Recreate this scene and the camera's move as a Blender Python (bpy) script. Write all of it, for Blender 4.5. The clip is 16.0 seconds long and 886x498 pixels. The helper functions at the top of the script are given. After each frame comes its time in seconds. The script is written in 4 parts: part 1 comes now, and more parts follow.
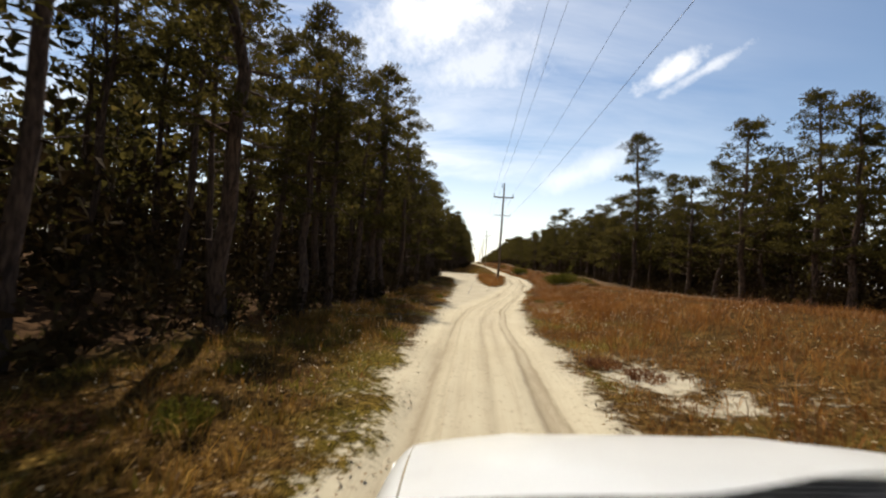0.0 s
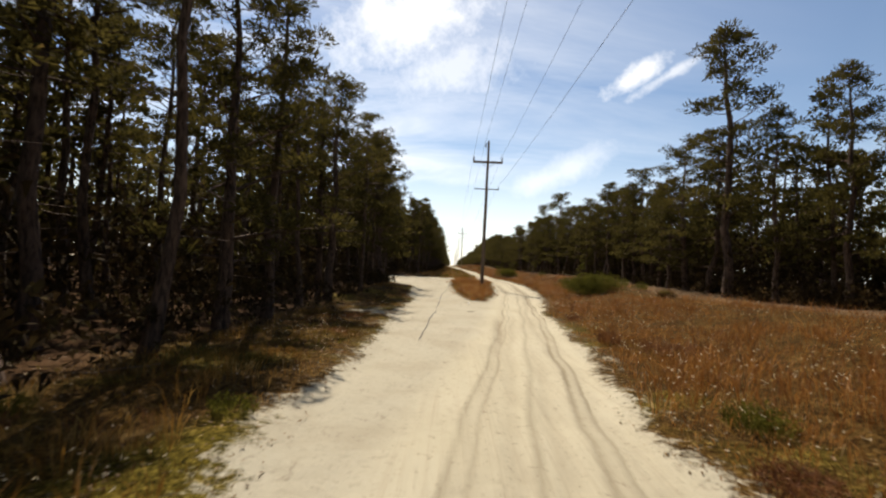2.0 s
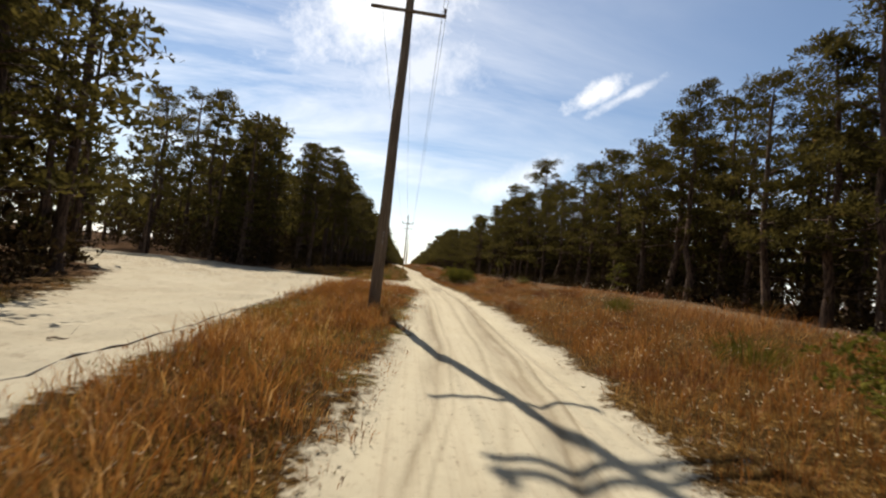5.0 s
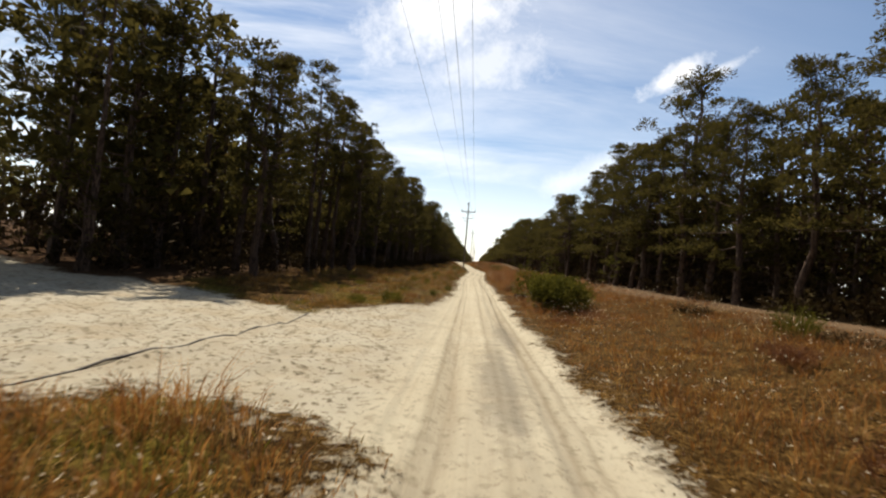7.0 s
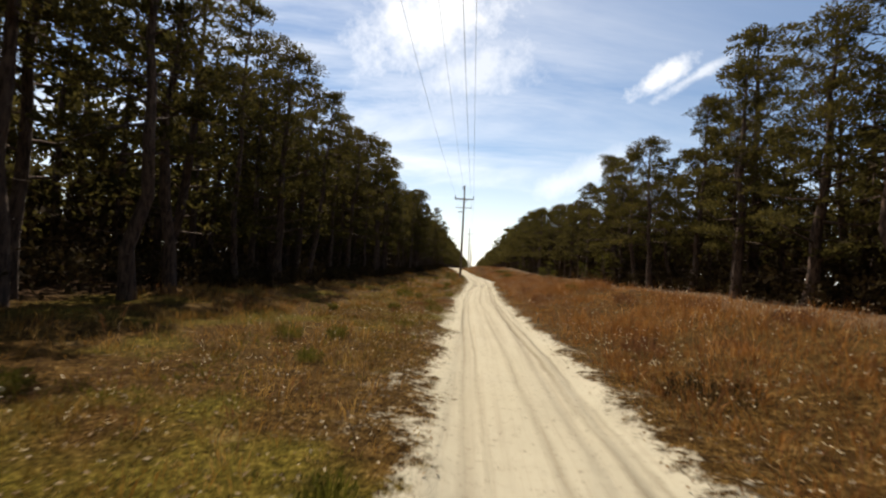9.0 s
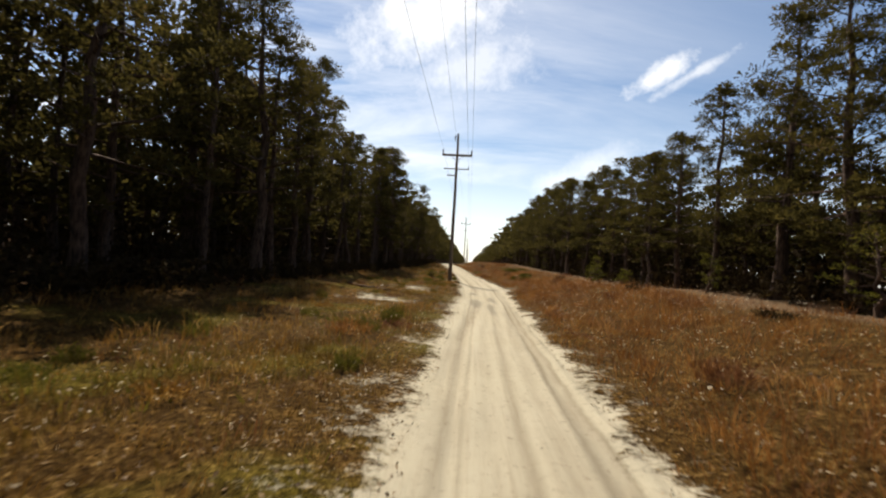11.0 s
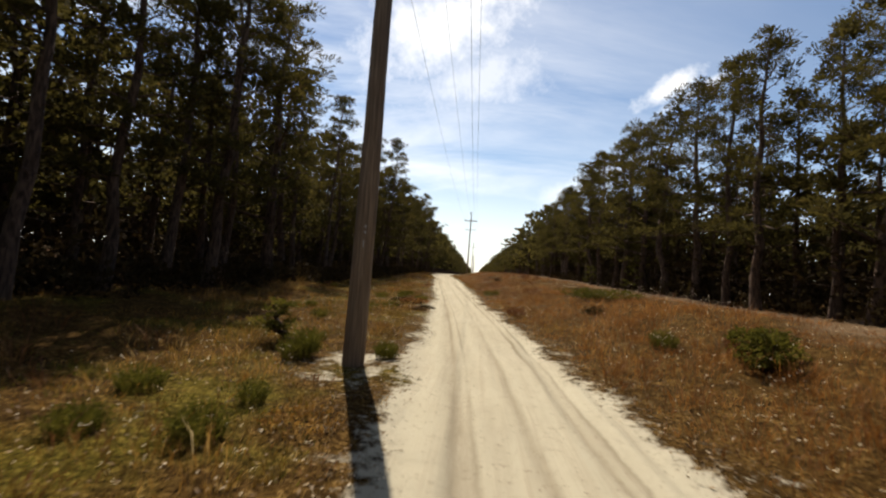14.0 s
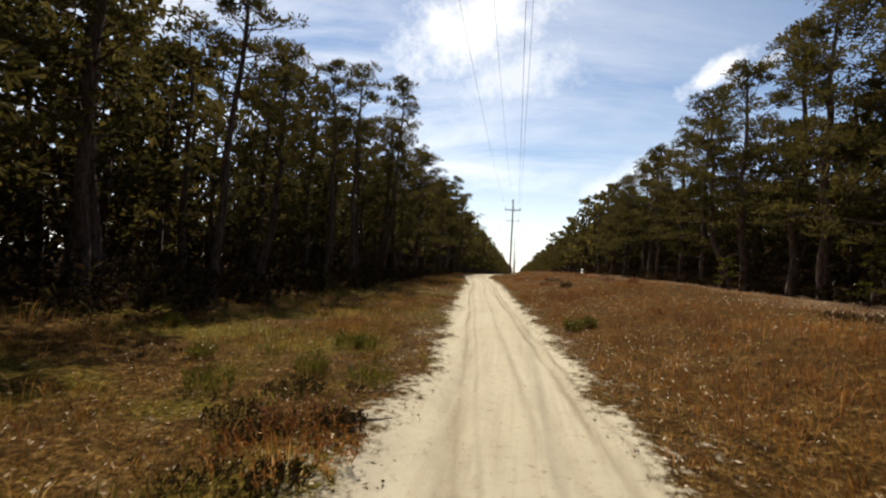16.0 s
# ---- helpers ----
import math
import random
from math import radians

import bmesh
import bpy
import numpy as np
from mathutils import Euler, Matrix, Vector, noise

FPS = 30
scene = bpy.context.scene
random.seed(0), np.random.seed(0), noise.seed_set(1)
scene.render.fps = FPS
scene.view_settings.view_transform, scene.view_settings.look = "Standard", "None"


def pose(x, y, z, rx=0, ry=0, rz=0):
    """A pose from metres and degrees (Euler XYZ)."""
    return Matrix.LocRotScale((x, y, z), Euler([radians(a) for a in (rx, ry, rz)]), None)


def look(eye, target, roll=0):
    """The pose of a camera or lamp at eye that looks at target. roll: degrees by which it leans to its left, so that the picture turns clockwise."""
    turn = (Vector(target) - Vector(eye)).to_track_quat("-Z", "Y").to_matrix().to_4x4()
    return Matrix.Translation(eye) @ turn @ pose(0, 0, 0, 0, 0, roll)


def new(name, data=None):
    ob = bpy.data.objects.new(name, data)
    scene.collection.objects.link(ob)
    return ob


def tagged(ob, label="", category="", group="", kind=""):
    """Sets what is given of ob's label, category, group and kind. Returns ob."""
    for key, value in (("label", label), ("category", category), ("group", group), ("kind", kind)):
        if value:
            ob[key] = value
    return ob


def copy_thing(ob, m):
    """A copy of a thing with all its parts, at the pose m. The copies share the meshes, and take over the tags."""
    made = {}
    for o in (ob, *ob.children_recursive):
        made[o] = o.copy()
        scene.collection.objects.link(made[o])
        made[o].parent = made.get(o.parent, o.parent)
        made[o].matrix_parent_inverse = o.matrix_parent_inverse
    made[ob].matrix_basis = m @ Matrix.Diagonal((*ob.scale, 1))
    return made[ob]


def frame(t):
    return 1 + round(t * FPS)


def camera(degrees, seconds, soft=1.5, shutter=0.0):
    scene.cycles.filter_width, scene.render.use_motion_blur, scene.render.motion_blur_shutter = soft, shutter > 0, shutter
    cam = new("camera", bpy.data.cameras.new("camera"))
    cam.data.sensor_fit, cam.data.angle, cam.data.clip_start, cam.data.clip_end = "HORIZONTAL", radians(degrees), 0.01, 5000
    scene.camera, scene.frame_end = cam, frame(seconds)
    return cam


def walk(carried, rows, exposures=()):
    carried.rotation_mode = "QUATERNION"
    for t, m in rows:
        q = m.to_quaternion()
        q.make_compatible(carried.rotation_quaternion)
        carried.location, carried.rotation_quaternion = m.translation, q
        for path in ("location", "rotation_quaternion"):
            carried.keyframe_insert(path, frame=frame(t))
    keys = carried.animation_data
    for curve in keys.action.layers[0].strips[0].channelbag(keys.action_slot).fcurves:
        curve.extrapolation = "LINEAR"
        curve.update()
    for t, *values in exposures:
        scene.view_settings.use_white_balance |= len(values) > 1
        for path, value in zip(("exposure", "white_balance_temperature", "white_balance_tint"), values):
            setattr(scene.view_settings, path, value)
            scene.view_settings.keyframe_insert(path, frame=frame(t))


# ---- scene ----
cam = camera(89.1, 16.0, soft=2.2, shutter=0.1)
PATH = [
    (0, (-3.25, 3.369, 2.466), (-4.007, 13.369, 2.692), 3.9),
    (0.5, (-3.35, 8.9, 2.411), (-4.087, 18.9, 2.622), 4.3),
    (1, (-3.35, 14.201, 2.282), (-4.022, 24.201, 2.538), 4.3),
    (1.5, (-3.17, 19.95, 2.121), (-3.656, 29.95, 2.427), 3),
    (2, (-2.93, 25.717, 1.926), (-3.145, 35.717, 2.271), 2.7),
    (2.5, (-2.6, 30.898, 1.762), (-2.625, 40.898, 2.152), 2.2),
    (3, (-2.184, 36.071, 1.659), (-1.999, 46.071, 2.069), 2.6),
    (3.5, (-1.615, 41.294, 1.569), (-1.169, 51.294, 1.945), 3.2),
    (4, (-0.868, 46.096, 1.529), (-0.156, 56.096, 1.855), 4.1),
    (4.5, (-0.264, 50.75, 1.492), (0.666, 60.75, 1.904), 5.3),
    (4.7, (0.207, 52.4, 1.481), (1.091, 62.4, 1.928), 5.6),
    (6.8, (2.356, 75.133, 1.9), (1.765, 85.133, 2.186), 5.6),
    (7, (2.375, 77.271, 1.9), (1.628, 87.271, 2.126), 5.4),
    (7.5, (2.338, 82.655, 1.9), (1.661, 92.655, 2.206), 4.8),
    (8, (2.121, 88.828, 1.839), (1.444, 98.828, 2.215), 3.5),
    (8.2, (2.03, 91.3, 1.807), (1.353, 101.3, 2.183), 3.3),
    (10.3, (1.55, 117.751, 1.773), (0.878, 127.751, 2.139), 3.5),
    (10.5, (1.596, 120.203, 1.774), (0.919, 130.203, 2.085), 3.5),
    (11, (1.713, 126.356, 1.778), (1.122, 136.356, 2.063), 3.8),
    (11.5, (1.935, 132.62, 1.778), (1.328, 142.62, 2.149), 3.6),
    (12, (2.023, 138.401, 1.773), (1.427, 148.401, 2.108), 3.8),
    (12.5, (2.036, 144.282, 1.768), (1.394, 154.282, 2.109), 4.1),
    (13, (1.909, 150.253, 1.763), (1.237, 160.253, 2.144), 5.1),
    (13.5, (1.95, 155.8, 1.758), (1.303, 165.8, 2.247), 5.1),
    (14, (1.95, 161.4, 1.753), (1.198, 171.4, 2.26), 4.6),
    (14.5, (1.96, 167.35, 1.775), (0.903, 177.35, 2.147), 4.6),
    (15, (1.475, 171.4, 1.83), (0.286, 181.4, 2.178), 4.4),
    (15.5, (1.37, 174.9, 1.874), (-0.112, 184.9, 2.289), 3.4),
    (16, (1.256, 177.7, 1.909), (-0.388, 187.7, 2.365), 3.2),
]
walk(cam, [(t, look(e, g, r)) for t, e, g, r in PATH], ((0.0, 0.76, 7080.0, 11.0), (16.0, 0.76, 7080.0, 11.0)))

# ---- light ----
SUN_AZ, SUN_EL = radians(-17.7), radians(50.0)      # azimuth from +y towards +x
SUN_DIR = Vector((math.sin(SUN_AZ) * math.cos(SUN_EL), math.cos(SUN_AZ) * math.cos(SUN_EL), math.sin(SUN_EL)))
sun_data = bpy.data.lights.new("sun", "SUN")
sun_data.energy, sun_data.angle, sun_data.color = 5.0, radians(0.55), (1.0, 0.95, 0.87)
sun = new("sun", sun_data)
sun.matrix_world = look(SUN_DIR * 200, (0, 0, 0))


class Nodes:
    """A short way to write node trees."""

    def __init__(self, tree):
        self.tree = tree
        tree.nodes.clear()

    def add(self, kind, inputs=None, **props):
        n = self.tree.nodes.new(kind)
        for k, v in props.items():
            setattr(n, k, v)
        for k, v in (inputs or {}).items():
            if isinstance(v, bpy.types.NodeSocket):
                self.tree.links.new(v, n.inputs[k])
            else:
                n.inputs[k].default_value = v
        return n

    def math(self, op, a, b=0.0, c=0.0, clamp=False):
        n = self.add("ShaderNodeMath", {0: a, 1: b, 2: c}, operation=op, use_clamp=clamp)
        return n.outputs[0]

    def vec(self, op, a, b=(0, 0, 0)):
        n = self.add("ShaderNodeVectorMath", {0: a, 1: b}, operation=op)
        return n.outputs["Value" if op in ("DOT_PRODUCT", "LENGTH", "DISTANCE") else "Vector"]

    def noise(self, vector, scale, detail=4.0, rough=0.55, distortion=0.0):
        return self.add("ShaderNodeTexNoise", {"Vector": vector, "Scale": scale, "Detail": detail, "Roughness": rough,
                                               "Distortion": distortion}).outputs["Fac"]

    def ramp(self, fac, *stops):
        n = self.add("ShaderNodeValToRGB", {"Fac": fac})
        els = n.color_ramp.elements
        while len(els) < len(stops):
            els.new(0.5)
        for e, (p, c) in zip(els, stops):
            e.position = p
            e.color = (*c, 1) if isinstance(c, tuple) else (c, c, c, 1)
        return n.outputs["Color"]

    def mix(self, fac, a, b, blend="MIX"):
        n = self.add("ShaderNodeMix", data_type="RGBA", blend_type=blend)
        for sock, v in ((n.inputs[0], fac), (n.inputs[6], a), (n.inputs[7], b)):
            if isinstance(v, bpy.types.NodeSocket):
                self.tree.links.new(v, sock)
            else:
                sock.default_value = (*v, 1) if isinstance(v, tuple) and len(v) == 3 else v
        return n.outputs[2]

    def scaled(self, vector, s):
        return self.add("ShaderNodeMapping", {"Vector": vector, "Scale": s}).outputs[0]


# sky: clear blue with thin, streaked high cloud
world = bpy.data.worlds.new("sky")
scene.world = world
world.use_nodes = True
N = Nodes(world.node_tree)
sky = N.add("ShaderNodeTexSky", sky_type="NISHITA", sun_disc=False, sun_elevation=SUN_EL, sun_rotation=SUN_AZ,
            altitude=30.0, air_density=1.0, dust_density=0.15, ozone_density=2.2)
way = N.add("ShaderNodeTexCoord").outputs["Generated"]
sep = N.add("ShaderNodeSeparateXYZ", {0: way})
up = N.math("ADD", N.math("MAXIMUM", sep.outputs[2], 0.0), 0.12)
flat = N.add("ShaderNodeCombineXYZ", {0: N.math("DIVIDE", sep.outputs[0], up), 1: N.math("DIVIDE", sep.outputs[1], up)}).outputs[0]
warp = N.add("ShaderNodeMapping", {"Vector": flat, "Rotation": (0, 0, radians(35)), "Scale": (0.55, 1.5, 1.0), "Location": (0.7, 0.2, 0)}).outputs[0]
veil = N.ramp(N.noise(warp, 0.9, 7.0, 0.62, 0.6), (0.40, 0.0), (0.75, 1.0))


def streak(direction, along, length, width, ragged=0.25):
    """A cloud round a direction of the sky, drawn out along another one."""
    d = Vector(direction).normalized()
    a = (Vector(along) - d * Vector(along).dot(d)).normalized()
    b = d.cross(a)
    puff = N.noise(N.vec("ADD", way, tuple(d * 3)), 13.0, 7.0, 0.7)
    u = N.math("DIVIDE", N.vec("DOT_PRODUCT", way, tuple(a)), length)
    v = N.math("DIVIDE", N.vec("DOT_PRODUCT", way, tuple(b)), width)
    front = N.math("GREATER_THAN", N.vec("DOT_PRODUCT", way, tuple(d)), 0.0)
    r = N.math("SQRT", N.math("ADD", N.math("MULTIPLY", u, u), N.math("MULTIPLY", v, v)))
    r = N.math("ADD", r, N.math("MULTIPLY", N.math("SUBTRACT", puff, 0.5), ragged * 6))
    return N.math("MULTIPLY", N.ramp(r, (0.15, 1.0), (1.0, 0.0)), front)


clouds = N.math("MULTIPLY", veil, N.math("MULTIPLY_ADD", sep.outputs[0], -0.9, 0.54))
for c in ((streak((-0.10, 0.87, 0.49), (0.9, 0, 0.45), 0.27, 0.10, 0.34), 0.72),
          (streak((-0.02, 0.92, 0.40), (0.7, 0, 0.3), 0.2, 0.08, 0.35), 0.5),
          (streak((0.338, 0.862, 0.380), (0.103, -0.067, 0.066), 0.082, 0.026, 0.36), 0.8),
          (streak((0.392, 0.840, 0.376), (0.105, -0.079, 0.065), 0.088, 0.014, 0.42), 0.5),
          (streak((0.21, 0.955, 0.20), (0.1, 0, 0.05), 0.2, 0.05, 0.22), 0.5)):
    clouds = N.math("MAXIMUM", clouds, N.math("MULTIPLY", *c))
haze = N.math("MULTIPLY", N.ramp(sep.outputs[2], (0.0, 1.0), (0.25, 0.0)), 0.58)
clouds = N.math("MAXIMUM", clouds, haze)
lit = N.mix(clouds, sky.outputs[0], (11.2, 11.5, 11.8))
N.add("ShaderNodeOutputWorld", {0: N.add("ShaderNodeBackground", {0: lit, 1: 0.074}).outputs[0]})

# ---- materials ----


def material(name):
    m = bpy.data.materials.new(name)
    m.use_nodes = True
    n = Nodes(m.node_tree)
    return m, n


def finish(n, color, rough=0.9, height=None, bump=0.3, dist=0.02, spec=0.3, metal=0.0, through_light=0.0, coat=0.0):
    b = n.add("ShaderNodeBsdfPrincipled", {"Base Color": color, "Roughness": rough, "Metallic": metal, "Specular IOR Level": spec,
                                           "Coat Weight": coat})
    if height is not None:
        n.tree.links.new(n.add("ShaderNodeBump", {"Strength": bump, "Distance": dist, "Height": height}).outputs[0], b.inputs["Normal"])
    out = b.outputs[0]
    if through_light:
        t = n.add("ShaderNodeBsdfTranslucent", {"Color": color})
        out = n.add("ShaderNodeMixShader", {0: through_light, 1: out, 2: t.outputs[0]}).outputs[0]
    n.add("ShaderNodeOutputMaterial", {0: out})


def ground_material():
    m, n = material("sand_and_litter")
    p = n.add("ShaderNodeTexCoord").outputs["Object"]
    sand = n.add("ShaderNodeAttribute", attribute_name="sand").outputs["Fac"]
    rut = n.add("ShaderNodeAttribute", attribute_name="rut").outputs["Fac"]
    fine, mid, big = n.noise(p, 48, 8, 0.78), n.noise(p, 3.1, 6, 0.6), n.noise(p, 0.33, 4)
    drawn = n.noise(n.scaled(p, (7.0, 0.16, 1)), 1.6, 8, 0.68)
    lane = n.add("ShaderNodeAttribute", attribute_name="lane").outputs["Fac"]
    along = n.add("ShaderNodeSeparateXYZ", {0: p}).outputs[1]
    sway = n.noise(n.add("ShaderNodeCombineXYZ", {1: along}).outputs[0], 0.16, 3)
    side = n.math("ADD", n.math("MULTIPLY_ADD", lane, 0.3125, 0.5), n.math("MULTIPLY_ADD", sway, 0.07, -0.035))
    side = n.math("ADD", side, n.math("MULTIPLY_ADD", n.noise(p, 4.0, 5, 0.65), 0.03, -0.015))
    tracks = n.ramp(side, (0.18, 0.0), (0.225, 0.0), (0.25, 0.75), (0.27, 0.2), (0.30, 0.0), (0.318, 0.6), (0.335, 0.0), 
                    (0.49, 0.0), (0.522, 0.55), (0.55, 0.0), (0.695, 0.0), (0.722, 1.0), (0.745, 0.25), (0.765, 0.2), (0.79, 0.8), (0.805, 0.0), (0.9, 0.0))
    tracks = n.math("MULTIPLY", tracks, n.ramp(n.noise(n.scaled(p, (2.2, 0.11, 1)), 1.0, 6, 0.65), (0.36, 0.35), (0.6, 1.0)))
    straw = n.add("ShaderNodeAttribute", attribute_name="straw").outputs["Fac"]
    # pale quartz sand, with damp and dirty wheel tracks
    s = n.mix(big, (0.355, 0.312, 0.212), (0.43, 0.388, 0.29))
    wide = n.math("ABSOLUTE", lane)
    s = n.mix(n.math("MULTIPLY", n.ramp(drawn, (0.50, 0.0), (0.68, 0.45)), n.ramp(n.math("MULTIPLY", wide, 0.5), (0.62, 1.0), (0.9, 0.0))), s, (0.27, 0.215, 0.145))
    s = n.mix(n.math("MULTIPLY", tracks, 0.9), s, (0.115, 0.085, 0.046))
    s = n.mix(n.math("MULTIPLY", rut, n.ramp(n.noise(n.scaled(p, (3.5, 0.5, 1)), 1.3, 7, 0.7), (0.35, 0.3), (0.62, 0.9))), s, (0.18, 0.14, 0.09))
    s = n.mix(n.ramp(n.noise(p, 9, 6, 0.75), (0.57, 0.0), (0.66, 0.7)), s, (0.17, 0.13, 0.085))
    # damp, gravelly stains in the wheel tracks: place, half width, half length
    across = n.add("ShaderNodeSeparateXYZ", {0: p}).outputs[0]
    ragged = n.math("MULTIPLY_ADD", n.noise(p, 2.2, 6, 0.7), 1.6, -0.8)
    for x, y, w, l in ((2.15, 147.2, 0.42, 2.6), (2.1, 153.2, 0.34, 1.3), (3.0, 149.5, 0.25, 2.2), (2.75, 145.0, 0.2, 3.0), (2.9, 84.5, 0.4, 3.5), (3.3, 89.5, 0.35, 3.0)):
        u = n.math("MULTIPLY_ADD", across, 1 / w, -x / w)
        v = n.math("MULTIPLY_ADD", along, 1 / l, -y / l)
        r = n.math("ADD", n.math("SQRT", n.math("ADD", n.math("MULTIPLY", u, u), n.math("MULTIPLY", v, v))), ragged)
        s = n.mix(n.ramp(r, (0.45, 0.62), (1.0, 0.0)), s, (0.115, 0.098, 0.075))
    outside = n.ramp(n.math("MULTIPLY", wide, 0.5), (0.62, 0.35), (0.9, 1.0))
    s = n.mix(n.math("MULTIPLY", outside, 0.6), s, (0.27, 0.247, 0.195))
    # trodden, damp clods where the fork rejoins the track, pit shadows painted in
    churned = n.math("MULTIPLY", n.ramp(n.math("MULTIPLY", along, 0.01), (0.73, 0.12), (0.80, 1.0), (0.93, 1.0), (0.97, 0.12)), outside)
    s = n.mix(n.math("MULTIPLY", outside, n.ramp(n.noise(p, 0.5, 8, 0.7), (0.48, 0.0), (0.62, 0.5))), s, (0.25, 0.215, 0.155))
    s = n.mix(n.math("MULTIPLY", churned, n.ramp(n.noise(p, 0.7, 5, 0.6), (0.45, 0.0), (0.66, 0.5))), s, (0.25, 0.195, 0.12))
    s = n.mix(n.math("MULTIPLY", churned, n.ramp(n.noise(p, 4.2, 5, 0.6, 0.2), (0.57, 0.0), (0.63, 0.6))), s, (0.115, 0.09, 0.055))
    s = n.mix(n.math("MULTIPLY", churned, n.ramp(n.noise(p, 7.5, 5, 0.7), (0.56, 0.0), (0.60, 0.85))), s, (0.085, 0.067, 0.042))
    s = n.mix(n.math("MULTIPLY", outside, n.ramp(n.noise(n.scaled(p, (3.0, 1.2, 1)), 1.5, 8, 0.75), (0.57, 0.0), (0.66, 0.5))), s, (0.15, 0.12, 0.085))
    # litter of dead grass, needles and moss
    tufty = n.math("ADD", n.math("MULTIPLY", fine, 0.55), n.math("MULTIPLY", n.noise(p, 13, 6, 0.7), 0.45))
    g = n.ramp(tufty, (0.43, (0.010, 0.005, 0.0015)), (0.50, (0.054, 0.028, 0.007)), (0.56, (0.12, 0.068, 0.02)), (0.63, (0.30, 0.195, 0.075)))
    g = n.mix(n.math("MULTIPLY", n.ramp(mid, (0.42, 0.0), (0.56, 1.0)), 0.75), g, n.mix(0.7, g, (0.012, 0.006, 0.002)))
    verdant = n.math("SUBTRACT", 1.0, n.math("MULTIPLY_ADD", n.add("ShaderNodeSeparateXYZ", {0: p}).outputs[0], 0.6, -0.6, clamp=True))
    g = n.mix(n.math("MULTIPLY", verdant, n.ramp(big, (0.50, 0.0), (0.61, 0.6))), g, n.ramp(tufty, (0.42, (0.012, 0.010, 0.002)), (0.51, (0.068, 0.058, 0.007)), (0.62, (0.22, 0.17, 0.028))))
    g = n.mix(n.ramp(n.noise(p, 0.75, 5, 0.7), (0.62, 0.0), (0.72, 0.55)), g, n.ramp(fine, (0.43, (0.03, 0.018, 0.007)), (0.6, (0.32, 0.225, 0.10))))
    # pine straw under the left wood, its shade put into the darker colour
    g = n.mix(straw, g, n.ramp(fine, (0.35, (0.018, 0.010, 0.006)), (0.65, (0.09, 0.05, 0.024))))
    # needle duff, tan and bare, at the top of the bank
    duff = n.add("ShaderNodeAttribute", attribute_name="duff").outputs["Fac"]
    g = n.mix(n.math("MULTIPLY", duff, n.ramp(n.noise(p, 1.3, 6, 0.7), (0.36, 0.35), (0.55, 1.0))), g,
              n.ramp(fine, (0.38, (0.035, 0.021, 0.012)), (0.52, (0.12, 0.078, 0.045)), (0.66, (0.25, 0.17, 0.10))))
    edge = n.math("ADD", sand, n.math("MULTIPLY_ADD", n.noise(p, 6.0, 8, 0.78), 1.7, -0.85))
    edge = n.math("ADD", edge, n.math("MULTIPLY_ADD", n.noise(p, 0.9, 4, 0.6), 1.1, -0.55))
    col = n.mix(n.math("MULTIPLY", n.ramp(edge, (0.36, 0.0), (0.62, 1.0)), n.ramp(sand, (0.03, 0.0), (0.22, 1.0))), g, s)
    h = n.math("ADD", n.math("MULTIPLY", fine, 0.5), n.math("MULTIPLY", mid, 1.2))
    h = n.math("ADD", h, n.math("MULTIPLY", drawn, 0.7))
    h = n.math("SUBTRACT", h, n.math("MULTIPLY", tracks, n.math("MULTIPLY", sand, 0.55)))
    finish(n, col, 1.0, h, 0.6, 0.05, 0.02)
    return m


def blade_material(name, *stops, light=0.35, spec=0.2):
    m, n = material(name)
    r = n.add("ShaderNodeNewGeometry").outputs["Random Per Island"]
    p = n.add("ShaderNodeTexCoord").outputs["Object"]
    own = n.math("MULTIPLY", n.math("SUBTRACT", n.add("ShaderNodeObjectInfo").outputs["Random"], 0.5), 0.22)
    r = n.math("ADD", r, own)
    patch = n.math("MULTIPLY", n.ramp(n.noise(p, 0.5, 4), (0.33, 0.0), (0.67, 1.0)), 0.30)
    spot = n.math("MULTIPLY", n.ramp(n.noise(p, 2.6, 4), (0.36, 0.0), (0.64, 1.0)), 0.26)
    mixed = n.math("ADD", n.math("MULTIPLY", r, 0.42), n.math("ADD", patch, spot))
    finish(n, n.ramp(mixed, *stops), 0.9 if spec < 0.1 else 0.75, spec=spec, through_light=light)
    return m


def bark_material(name, dark, pale, plates=14.0):
    m, n = material(name)
    p = n.add("ShaderNodeTexCoord").outputs["Object"]
    a = n.noise(n.scaled(p, (1, 1, 0.22)), plates, 5, 0.6, 0.4)
    b = n.noise(p, 1.1, 3)
    col = n.mix(n.ramp(a, (0.38, 0.0), (0.62, 1.0)), dark, pale)
    col = n.mix(n.ramp(b, (0.4, 0.0), (0.75, 0.5)), col, tuple(v * 0.6 for v in dark))
    finish(n, col, 0.95, a, 0.8, 0.04, 0.15)
    return m


def pole_material():
    m, n = material("weathered_pole_wood")
    p = n.add("ShaderNodeTexCoord").outputs["Object"]
    grain = n.noise(n.scaled(p, (9, 9, 0.35)), 3.0, 7, 0.65)
    stain = n.noise(n.scaled(p, (1, 1, 0.3)), 1.4, 4)
    col = n.ramp(grain, (0.3, (0.075, 0.05, 0.033)), (0.55, (0.17, 0.12, 0.08)), (0.72, (0.26, 0.195, 0.135)))
    col = n.mix(n.ramp(stain, (0.45, 0.0), (0.75, 0.6)), col, (0.07, 0.05, 0.036))
    finish(n, col, 0.85, grain, 0.5, 0.02, 0.2)
    return m


